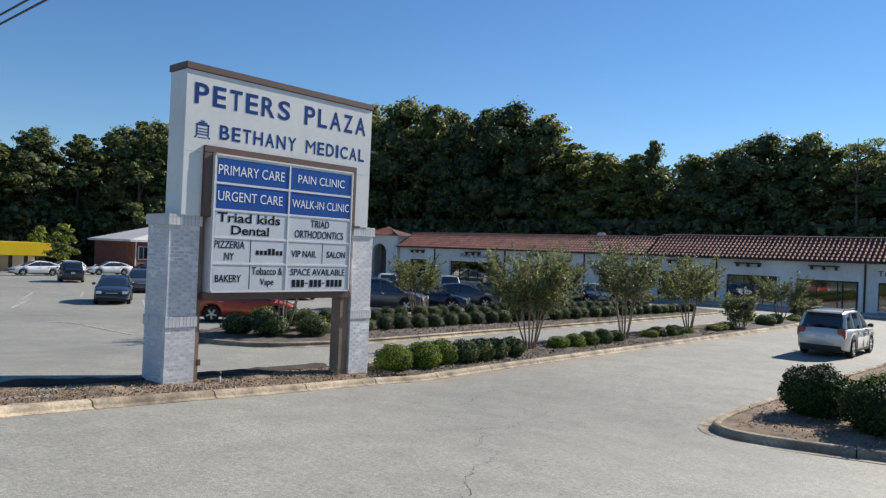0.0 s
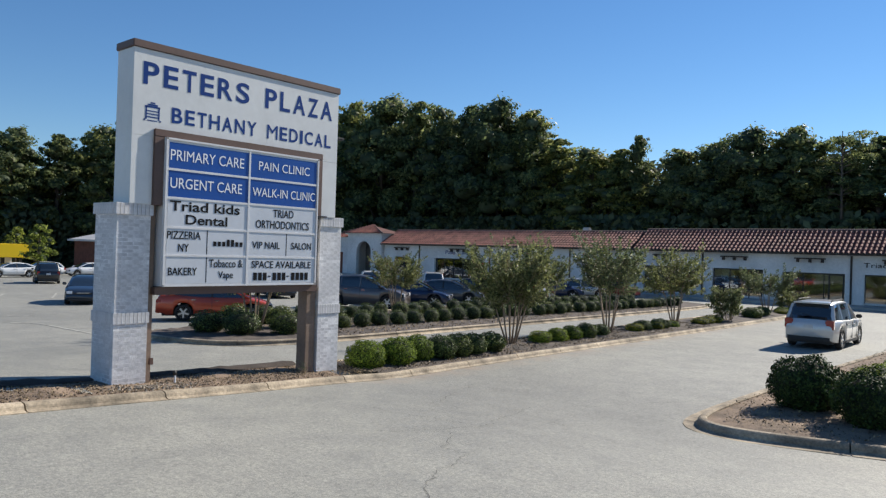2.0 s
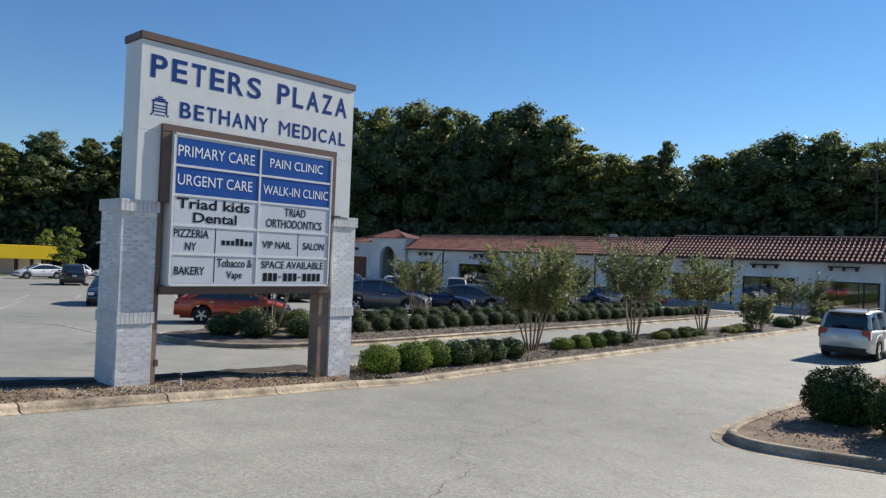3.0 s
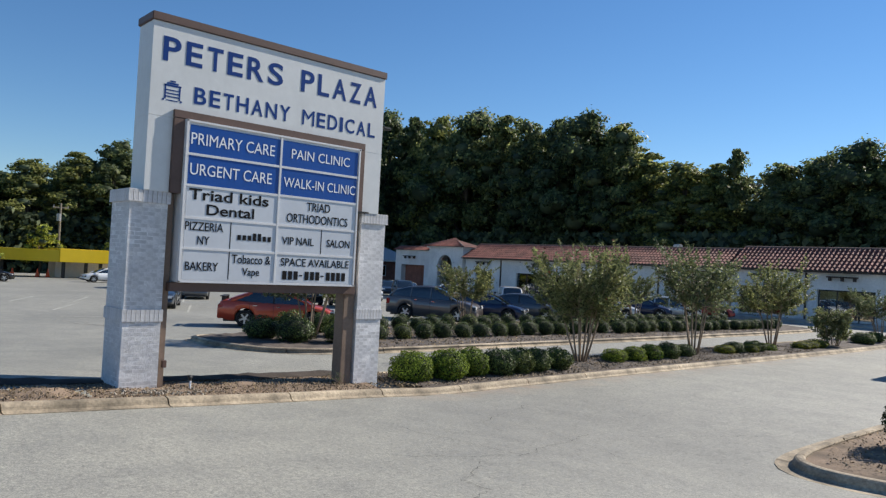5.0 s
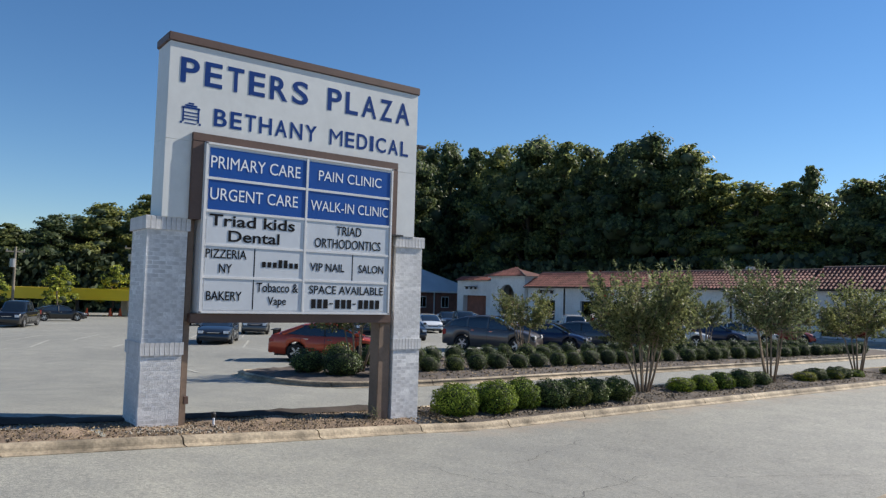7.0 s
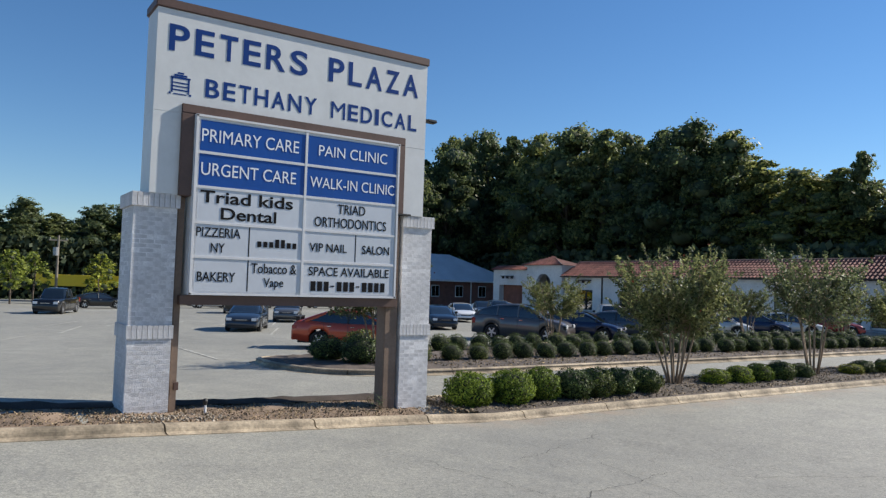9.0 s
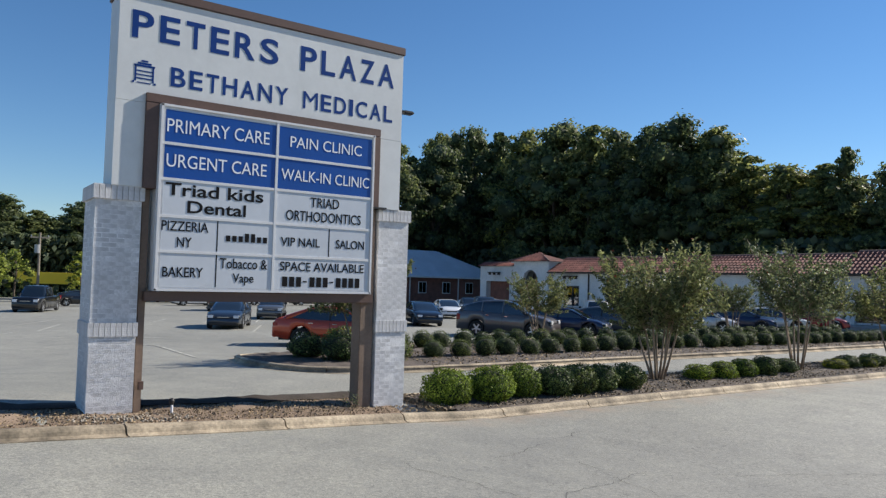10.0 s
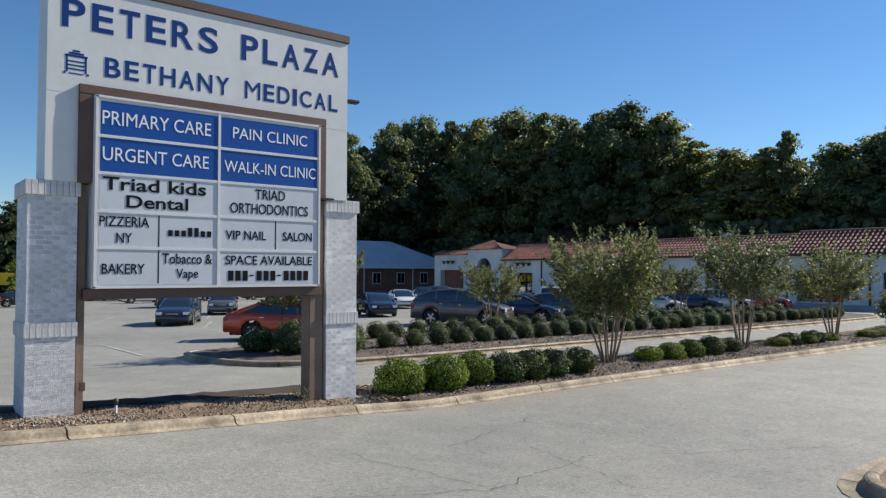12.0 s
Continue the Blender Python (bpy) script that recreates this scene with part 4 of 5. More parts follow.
# ---- yellow canopy at the far edge of the car park ----
canopy = thing("yellow_canopy", -93.0, 27.0, -1.45, "bright yellow drive-through canopy with a white building under it", "canopy")
part("fascia", box(-98.0, -91.0, 26.5, 33.6, 0.42, 1.95, 0.05), YELLOW, canopy, "yellow canopy fascia")
rear = bmesh.new()
for z in (0.42, 1.75):
    rear.verts.new((-91.4, 26.5, z)); rear.verts.new((-98.0, 26.5, z)); rear.verts.new((-108.0, 14.0, z)); rear.verts.new((-101.0, 13.5, z))
rear.verts.ensure_lookup_table()
v = rear.verts
for f in ((0, 1, 2, 3), (4, 5, 6, 7), (0, 1, 5, 4), (1, 2, 6, 5), (2, 3, 7, 6), (3, 0, 4, 7)):
    rear.faces.new([v[i] for i in f])
part("fascia", rear, YELLOW, canopy)
part("building", box(-97.5, -94.5, 27.0, 33.0, -1.6, 0.41), STUCCO, canopy, "white kiosk wall")
for x, y in ((-92.0, 27.2), (-92.0, 29.6), (-92.0, 31.2), (-92.0, 33.0), (-97.0, 22.0), (-102.0, 16.0)):
    part("column", box(x - 0.16, x + 0.16, y - 0.16, y + 0.16, -1.6, 0.41), DARK, canopy, "dark column")
CONE = surface("orange cone plastic", (0.75, 0.10, 0.02), 0.5, 0.1, 2, 10, 0.0)
for k, (x, y) in enumerate(((-93.5, 20.2), (-93.5, 22.4), (-93.0, 24.8), (-93.5, 26.0))):
    cn = thing("traffic_cone", x, y, height(x, y), "orange traffic cone standing by the canopy", "traffic cone", "traffic cones")
    z = height(x, y)
    part("cone_body", tube([(x, y, z + 0.04), (x, y, z + 0.95)], [0.24, 0.05], 12), CONE, cn)
    part("base", box(x - 0.3, x + 0.3, y - 0.3, y + 0.3, z, z + 0.05), DARK, cn)


def utility_pole(x, y, tall, label):
    z = height(x, y)
    ob = thing("utility_pole", x, y, z, label, "utility pole", "utility poles")
    part("shaft", tube([(x, y, z - 0.5), (x, y, z + tall)], [0.16, 0.11], 10), TIMBER_POLE, ob)
    part("crossarm", box(x - 0.08, x + 0.08, y - 0.9, y + 0.9, z + tall - 0.6, z + tall - 0.45), TIMBER_POLE, ob)
    part("transformer", tube([(x + 0.35, y - 0.25, z + tall - 2.2), (x + 0.35, y - 0.25, z + tall - 1.3)], [0.28, 0.28], 12), STEEL, ob, "grey transformer can")
    for d in (-0.8, 0.0, 0.8):
        part("insulator", tube([(x, y + d, z + tall - 0.45), (x, y + d, z + tall - 0.25)], [0.05, 0.04], 8), STEEL, ob)


utility_pole(-91.0, 14.6, 7.4, "weathered utility pole with a transformer")
utility_pole(-100.0, 28.6, 9.0, "tall slim weathered utility pole")
for k, (dz, dy) in enumerate(((0.0, 0.0), (0.16, 0.02), (0.42, -0.05))):
    cb = thing("overhead_cable", -40.0, 4.0 + dy, 5.9 + dz, "thin dark overhead cable above the verge", "cable", "overhead cables")
    part("cable", tube([(x, 4.0 + dy, 5.85 + dz + 0.25 * ((x + 14) / 26) ** 2) for x in np.linspace(-40, 12, 14)], [0.016] * 14, 6), DARK, cb)

# ---- painted parking lines ----
paint_lines = thing("parking_marking", -36, 14, -0.7, "worn pale parking lines on the asphalt", "marking", kind="structure")


def painted(x0, y0, x1, y1, w=0.11):
    d = Vector((x1 - x0, y1 - y0)).normalized()
    n = Vector((-d.y, d.x)) * w / 2
    k = max(2, int(math.hypot(x1 - x0, y1 - y0)))
    verts, faces = [], []
    for i in range(k + 1):
        x, y = x0 + (x1 - x0) * i / k, y0 + (y1 - y0) * i / k
        for s in (-1, 1):
            a, b = x + s * n.x, y + s * n.y
            verts.append((a, b, height(a, b) + 0.012))
    faces = [(2 * i, 2 * i + 1, 2 * i + 3, 2 * i + 2) for i in range(k)]
    raw("painted_line", verts, faces, LINE_PAINT, paint_lines)


for k in range(9):
    painted(-36.0 - 0.4 * k, 18.1 + 3.0 * k, -41.5 - 0.4 * k, 20.6 + 3.0 * k)
    painted(-44.5, 9.0 + 3.1 * k, -50.0, 11.4 + 3.1 * k)
painted(-37.8, 12.5, -43.5, 15.2)
painted(-29.4, 12.1, -24.6, 12.1)
painted(-30.6, 11.4, -29.4, 12.1)
painted(-33.6, 11.7, -33.5, 13.6)
painted(-44.5, 10.9, -39.0, 9.3)
painted(-33.0, 6.0, -39.0, 8.6)

# ---- plants ----
def forest_tree(seed, tall, wide, label, name="woodland_tree", material=None, lobes=17, tufts=12, per=32, leaf=0.44, category="tree", group="woodland edge", low=0.22):
    """A crown of rounded lobes: each has a heart in shade colour and tufts of leaves over its outside. Its top stands
    at the given height.
    """
    rng = np.random.default_rng(seed)
    ob = thing(name, 0, 0, 0, label, category, group)
    trunk = tube([(0, 0, -1.5), (0.1, 0, tall * 0.25), (-0.1, 0.1, tall * 0.55), (0.05, 0, tall * 0.80)], [tall * 0.021, tall * 0.016, tall * 0.010, tall * 0.003], 8)
    heart = bmesh.new()
    at, out = [], []
    for k in range(lobes):
        f = (k + 0.5) / lobes
        a = 2.4 * k + rng.uniform(-0.4, 0.4)
        r = wide * rng.uniform(0.13, 0.22)
        girth = math.sin(math.pi * min(1.0, 0.25 + 0.75 * f)) ** 0.7
        reach = max(0.0, wide / 2 * girth - 0.4 * r) * rng.uniform(0.5, 1.05)
        c = np.array([reach * math.cos(a), reach * math.sin(a), tall * (low + (0.92 - low) * f) + rng.uniform(-1.2, 1.2) * tall / 20])
        if k == lobes - 1:
            c = np.array([0.06 * wide, -0.04 * wide, tall - 0.6 * r])
        if k % 2 == 0:
            tube([(0, 0, max(tall * 0.12, c[2] - tall * 0.2)), tuple(c * np.array([0.5, 0.5, 1.0]) - np.array([0, 0, tall * 0.05])), tuple(c)], [tall * 0.006, tall * 0.004, tall * 0.0015], 5, trunk)
        bmesh.ops.create_icosphere(heart, subdivisions=2, radius=0.48 * r, matrix=Matrix.Translation(tuple(c)) @ Matrix.Rotation(rng.uniform(0, 6), 4, "Z") @ Matrix.Diagonal((1, 0.9, 0.72, 1)))
        for v in ball_points(rng, tufts):
            v[2] = v[2] if v[2] > -0.6 else -v[2]
            p = c + v * r * rng.uniform(0.45, 1.0) * np.array([1, 1, 0.75])
            n = int(per * rng.uniform(0.5, 1.5))
            w = ball_points(rng, n)
            q = r * rng.uniform(0.25, 0.60)
            at.append(p + w * q * rng.uniform(0.3, 1.1, (n, 1)) * np.array([1, 1, 0.62]))
            out.append(0.7 * w + 0.7 * v + np.array([0, 0, 0.3]))
    at, out = np.concatenate(at), np.concatenate(out)
    at[:, 2] *= tall / at[:, 2].max()
    part("trunk", trunk, BARK, ob, "dark trunk and limbs", True)
    part("inner_crown", heart, LEAF_SHADE, ob, "inner foliage in shade colour", True)
    quads("crown", leaf_quads(rng, at, out, leaf, leaf * 0.62, 0.6), material or LEAF_WOOD, ob, "dense green crown")
    return ob


def cedar_tree(seed, tall, wide):
    rng = np.random.default_rng(seed)
    ob = thing("pine_tree", 0, 0, 0, "tall open pine with layered sparse limbs", "tree", "woodland edge")
    trunk = tube([(0, 0, -1), (0.1, 0, tall * 0.5), (0, 0, tall)], [tall * 0.013, tall * 0.009, 0.04], 7)
    at, out = [], []
    for k in range(26):
        z = tall * (0.5 + 0.48 * rng.random())
        a, r = rng.uniform(0, 6.28), wide / 2 * rng.uniform(0.4, 1.0) * (1.15 - 0.8 * max(0, z / tall - 0.7))
        end = np.array([r * math.cos(a), r * math.sin(a), z + 0.6])
        tube([(0, 0, z), end * np.array([0.5, 0.5, 1]), end], [0.08, 0.05, 0.02], 5, trunk)
        for s in (0.55, 0.8, 1.0):
            n = 46
            v = ball_points(rng, n)
            at.append(np.array([end[0] * s, end[1] * s, end[2]]) + v * np.array([0.9, 0.9, 0.35]))
            out.append(v + np.array([0, 0, 0.6]))
    part("trunk", trunk, BARK, ob, "", True)
    quads("crown", leaf_quads(rng, np.concatenate(at), np.concatenate(out), 0.5, 0.14), LEAF_WOOD, ob)
    return ob


kinds = [forest_tree(20 + i, 20.0, w, lab, lobes=n) for i, (w, n, lab) in enumerate(((11.5, 40, "tall broad woodland tree with dark green leaves"), (8.6, 34, "slim woodland tree with mixed green leaves"), (13.0, 46, "wide woodland oak with a heavy crown"), (10.2, 38, "rounded woodland tree, upper leaves sunlit"), (6.6, 26, "narrow woodland tree with loose top")))]
used = set()


def stand(k, x, y, top, wide, turn):
    """One tree of the wood: its kind, place, height of its top above the car park and crown width."""
    base = far_land(x, y)
    sz = (top - base) / 20.0
    sx = 1.5 * wide / (11.5, 8.6, 13.0, 10.2, 6.6)[k]
    m = pose(x, y, base, 0, 0, turn) @ Matrix.Diagonal((sx, sx, sz, 1))
    if k in used:
        copy_thing(kinds[k], pose(0, 0, 0)).matrix_basis = m
    else:
        used.add(k)
        kinds[k].matrix_basis = m


# the front of the wood behind the shops: kind, x, top, crown width
for k, x, top, w in ((0, -134.0, 34.4, 12.0), (3, -127.0, 33.8, 9.0), (3, -120.5, 34.4, 9.5), (1, -113.0, 31.5, 8.5)):
    stand(k, x, 95.0, top, w, 37 * x)
for k, x, top, w in ((3, -103.0, 30.8, 10.0), (2, -95.0, 31.2, 13.5), (1, -86.8, 28.2, 8.0), (3, -80.5, 27.2, 9.0), (1, -75.0, 26.4, 8.0), (2, -69.0, 27.2, 12.0), (0, -63.0, 24.6, 9.0)):
    stand(k, x, 93.0, top, w, 37 * x)
for k, x, top, w in ((1, -58.6, 19.6, 7.5), (3, -52.5, 18.3, 9.0), (1, -45.6, 19.2, 4.4), (1, -48.5, 17.4, 7.0), (0, -39.6, 16.9, 8.0), (3, -35.2, 17.9, 8.0), (2, -30.6, 19.2, 9.5), (3, -26.0, 19.1, 7.5), (4, -22.2, 16.4, 6.0), (1, -17.0, 16.8, 8.0), (0, -9.0, 17.5, 10.0), (2, 1.0, 17.0, 12.0), (3, 12.0, 16.5, 11.0), (0, 24.0, 17.0, 12.0)):
    stand(k, x, 93.0, top, w, 37 * x)
# the edge of the wood beyond the car park
for k, y, top, w in ((0, 74.0, 27.0, 11.0), (2, 65.5, 25.2, 12.0), (3, 56.5, 22.7, 9.0), (1, 50.5, 20.0, 8.0), (3, 43.5, 20.6, 9.0), (1, 38.0, 17.4, 8.0), (0, 31.0, 15.5, 9.0), (3, 23.5, 13.2, 7.0), (1, 18.2, 11.0, 6.0), (3, 13.8, 13.2, 6.5), (1, 9.0, 11.2, 7.0), (0, 2.0, 13.0, 9.0), (2, -9.0, 14.0, 11.0), (0, -20.0, 15.0, 11.0), (3, -31.0, 15.0, 11.0)):
    stand(k, -127.0, y, top, w, 53 * y)
# tall trees behind the brick hall, which shade the edge beyond
for k, x, y, top, w in ((2, -116.0, 82.0, 29.0, 11.0), (0, -115.0, 72.0, 27.0, 10.0), (3, -116.5, 63.5, 25.0, 9.0), (1, -117.5, 56.5, 22.3, 7.5)):
    stand(k, x, y, top, w, 41 * y)
# the depth of the wood, lower than its front
rng = np.random.default_rng(11)
front_x, front_top = [-140, -113, -103, -95, -80, -69, -62, -56, -42, -38, -28, -20, 30], [33, 30, 29.5, 29.5, 26, 26, 22, 17, 16, 16.5, 18.5, 16, 16.5]
for x in np.arange(32, -146, -7.0):
    stand(int(rng.integers(0, 4)), x + rng.uniform(-1.5, 1.5), 101 + rng.uniform(-2, 2), float(np.interp(x, front_x, front_top)) * rng.uniform(0.90, 0.97), rng.uniform(9, 12), rng.uniform(0, 360))
for y in np.arange(88, -40, -8.0):
    stand(int(rng.integers(0, 4)), -136 + rng.uniform(-2, 2), y + rng.uniform(-2, 2), float(np.interp(y, [-40, 0, 25, 40, 75, 90], [14, 11.5, 12.5, 17.5, 26, 31])) * rng.uniform(0.88, 0.96), rng.uniform(9, 12), rng.uniform(0, 360))
pine = cedar_tree(5, 17.4, 8.0)
pine.matrix_basis = pose(-20.0, 89.0, far_land(-20, 89))

# undergrowth and inner foliage below the crowns, with shade in the leaf colour
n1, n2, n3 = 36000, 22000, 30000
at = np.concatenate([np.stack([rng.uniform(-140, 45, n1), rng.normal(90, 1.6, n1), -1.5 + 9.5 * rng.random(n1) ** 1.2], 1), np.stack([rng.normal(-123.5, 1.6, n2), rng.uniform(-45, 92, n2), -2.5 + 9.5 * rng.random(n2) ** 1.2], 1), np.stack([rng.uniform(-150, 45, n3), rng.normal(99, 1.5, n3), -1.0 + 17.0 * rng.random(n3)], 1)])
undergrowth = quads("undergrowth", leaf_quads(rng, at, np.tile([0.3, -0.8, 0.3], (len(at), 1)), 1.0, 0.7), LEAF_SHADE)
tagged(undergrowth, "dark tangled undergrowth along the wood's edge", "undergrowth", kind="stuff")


def clipped_shrub(seed, material, label, leaves=1500, leaf=0.05, name="clipped_shrub", group="shrubs along the drive"):
    """A clipped ball: twigs inside darkened for shade, a shell of small leaves with an uneven outline. One metre
    across.
    """
    r = np.random.default_rng(seed)
    ob = thing(name, 0, 0, 0, label, "shrub", group)
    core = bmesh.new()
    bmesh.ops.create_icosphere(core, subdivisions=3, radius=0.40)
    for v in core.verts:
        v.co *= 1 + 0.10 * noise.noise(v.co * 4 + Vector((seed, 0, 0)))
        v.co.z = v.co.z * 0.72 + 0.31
    # near-black core: the shade between the leaves is in its colour
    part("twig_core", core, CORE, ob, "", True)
    v = ball_points(r, leaves)
    lump = np.array([1 + 0.22 * noise.noise(Vector(p) * 2.0 + Vector((seed, 3, 1))) + 0.10 * noise.noise(Vector(p) * 5.5) for p in v])[:, None]
    at = v * 0.48 * lump * r.uniform(0.88, 1.05, (leaves, 1))
    at[:, 2] = at[:, 2] * 0.74 + 0.32
    keep = at[:, 2] > 0.0
    quads("foliage", leaf_quads(r, at[keep], v[keep] * 1.2, leaf, leaf * 0.62, 0.6), material, ob)
    return ob


def crape_myrtle(seed, tall, wide, label, shoots=26, leaves=10000, leaf=0.085, blossom=0, name="crape_myrtle", material=LEAF_MYRTLE, stems=8, group="ornamental trees", foot=0.30):
    """Thin stems from one foot, and long leafy shoots that spread into a spiky vase-shaped crown."""
    r = np.random.default_rng(seed)
    ob = thing(name, 0, 0, 0, label, "small tree", group)
    wood, lines = bmesh.new(), []
    for k in range(stems):
        a = 2 * math.pi * k / stems + r.uniform(-0.35, 0.35)
        side = Vector((math.cos(a), math.sin(a), 0))
        lean = r.uniform(0.10, 1.0) ** 0.8
        low = side * 0.10 + Vector((0, 0, -0.1))
        knee = side * (0.10 + 0.13 * wide * lean) + Vector((0, 0, tall * foot))
        top = side * (0.31 * wide * lean) + Vector((0, 0, tall * r.uniform(0.50, 0.72)))
        part("stem", tube([low, low.lerp(knee, 0.5) + side * 0.01, knee, knee.lerp(top, 0.5) + side * 0.03, top], [0.036, 0.029, 0.023, 0.015, 0.006], 6), BARK_PALE, ob, "", True)
        for j in range(shoots):
            s = r.uniform(0.05, 1.0)
            p = knee.lerp(top, s)
            b = a + r.normal(0, 0.9)
            rise = r.uniform(-0.1, 1.15) + 0.5 * s
            w = (Vector((math.cos(b), math.sin(b), 0)) + Vector((0, 0, rise))).normalized()
            far = tall * r.uniform(0.12, 0.34) * (1.15 if r.random() < 0.12 else 1.0)
            e = p + w * far
            rim = math.hypot(e.x, e.y) / (wide / 2)
            if rim > 1.02:
                e.x, e.y = e.x / rim * 1.02, e.y / rim * 1.02
            e.z = min(e.z, tall * r.uniform(0.93, 1.0))
            m = p.lerp(e, 0.55) + Vector((math.cos(b), math.sin(b), -0.3)) * 0.10 * far
            tube([p, m, e], [0.007, 0.005, 0.0025], 4, wood)
            lines.append((p, m, e))
    tagged(part("twig", wood, BARK_PALE, ob, "", True), "thin leafy twigs", kind="stuff")
    arr = np.array([[list(v) for v in l] for l in lines])
    pick = arr[r.integers(0, len(lines), leaves)]
    u = r.uniform(0.12, 1.04, (leaves, 1)) ** 0.8
    at = (1 - u) ** 2 * pick[:, 0] + 2 * u * (1 - u) * pick[:, 1] + u ** 2 * pick[:, 2]
    at = at + r.normal(0, 0.030 + 0.04 * (1 - u), (leaves, 3))
    at = at[at[:, 2] > tall * foot * 0.95]
    quads("foliage", leaf_quads(r, at, np.tile([0, 0, 0.5], (len(at), 1)), leaf, leaf * 0.40, 0.9), material, ob)
    if blossom:
        tips = arr[r.integers(0, len(lines), blossom), 2]
        quads("blossom", leaf_quads(r, tips + r.normal(0, 0.10, (blossom, 3)), np.tile([0, 0, 0.5], (blossom, 1)), 0.07, 0.05, 0.9), FLOWER, ob, "faded red blossom")
    return ob


def plant(proto, spots, first):
    """Sets a prototype at the first spot and copies at the rest: x, y, across, tall, turn."""
    for i, (x, y, w, h, a) in enumerate(spots):
        m = pose(x, y, height(x, y) + 0.1, 0, 0, a) @ Matrix.Diagonal((w, w, h, 1))
        if i == 0 and first:
            proto.matrix_basis = m
        else:
            copy_thing(proto, pose(0, 0, 0)).matrix_basis = m


rs = random.Random(4)
bright = clipped_shrub(1, LEAF_BOX, "bright green clipped round shrub in bark mulch", 6500, 0.042)
plant(bright, [(-13.30, 13.55, 1.02, 1.0, 0), (-13.25, 14.55, 1.0, 1.02, 80), (-13.40, 15.45, 0.95, 1.0, 150)], True)
# on the first four, the darker leaf colour holds the myrtle's shade
mid_green = clipped_shrub(2, LEAF_DARK, "dark green clipped round shrub in bark mulch", 6500, 0.042)
plant(mid_green, [(-13.25, 16.25, 0.95, 0.95, 20), (-13.25, 16.95, 0.9, 0.95, 200), (-13.25, 17.65, 0.86, 0.9, 90), (-13.30, 18.6, 0.85, 0.85, 310), (-13.45, 24.35, 0.8, 0.8, 10), (-13.50, 25.4, 0.75, 0.65, 140), (-13.55, 29.0, 0.8, 0.6, 100), (-13.45, 30.4, 0.9, 0.6, 260), (-13.05, 40.6, 1.1, 0.8, 10), (-13.25, 42.6, 1.0, 0.75, 70)], True)
low_green = clipped_shrub(3, LEAF_BOX, "low rounded green shrub in bark mulch", 3800, 0.045)
plant(low_green, [(-13.60, 21.65, 0.78, 0.62, 0), (-13.50, 22.5, 0.8, 0.7, 50), (-13.50, 23.4, 0.82, 0.75, 90), (-13.35, 31.3, 0.7, 0.45, 33), (-13.25, 46.3, 0.9, 0.5, 80), (-13.45, 47.2, 0.9, 0.5, 10)], True)
golden = clipped_shrub(4, LEAF_YELLOW, "low yellow-green shrub in bark mulch", 2600, 0.05)
plant(golden, [(-13.45, 28.1, 0.75, 0.5, 0), (-13.15, 34.6, 0.9, 0.5, 20), (-13.15, 35.5, 0.9, 0.55, 120), (-13.15, 33.9, 0.8, 0.45, 220), (-12.95, 45.4, 0.9, 0.4, 5), (-13.25, 29.7, 0.6, 0.5, 180)], True)
island_shrub = clipped_shrub(5, LEAF_DARK, "small dark clipped shrub in the car park island", 2200, 0.042, group="double row of island shrubs")
rowspots = []
for k in range(31):
    rowspots.append((-20.75 + 0.04 * k + rs.uniform(-0.12, 0.12), 18.4 + k * 0.92 + rs.uniform(-0.12, 0.12), rs.uniform(0.70, 0.84), rs.uniform(0.80, 0.98), rs.uniform(0, 360)))
    rowspots.append((-24.0 + 0.03 * k + rs.uniform(-0.12, 0.12), 18.9 + k * 0.92 + rs.uniform(-0.12, 0.12), rs.uniform(0.72, 0.86), rs.uniform(0.82, 1.0), rs.uniform(0, 360)))
plant(island_shrub, rowspots, True)
nose_shrub = clipped_shrub(6, LEAF_DARK, "dark rounded shrub at the island's nose", 3600, 0.042, group="island nose shrubs")
plant(nose_shrub, [(-22.35, 14.75, 1.25, 1.1, 0), (-21.1, 15.25, 1.3, 1.15, 70), (-20.35, 16.5, 1.25, 1.1, 140), (-23.0, 16.2, 1.2, 1.3, 200), (-21.9, 17.4, 1.0, 1.2, 260), (-23.6, 17.9, 1.0, 1.1, 20)], True)
corner_shrub = clipped_shrub(7, LEAF_HOLLY, "large dark glossy rounded shrub on the corner island", 9000, 0.036, name="corner_shrub", group="corner island shrubs")
plant(corner_shrub, [(-4.2, 16.85, 1.5, 1.6, 0), (-2.85, 16.1, 1.5, 1.55, 120), (-1.2, 16.2, 1.5, 1.4, 240), (0.4, 16.6, 1.5, 1.4, 30)], True)
corner_low = clipped_shrub(8, LEAF_BOX, "low spreading green shrub on the corner island", 2600, 0.06, name="corner_shrub", group="corner island shrubs")
plant(corner_low, [(-3.6, 19.4, 1.5, 0.9, 0), (-3.4, 21.0, 1.5, 0.9, 100), (-2.6, 20.0, 1.5, 1.0, 200), (-3.3, 22.7, 1.5, 0.9, 40), (-2.4, 22.0, 1.4, 1.0, 300), (-3.2, 24.5, 1.5, 0.9, 160), (-2.0, 18.2, 1.3, 1.0, 80)], True)

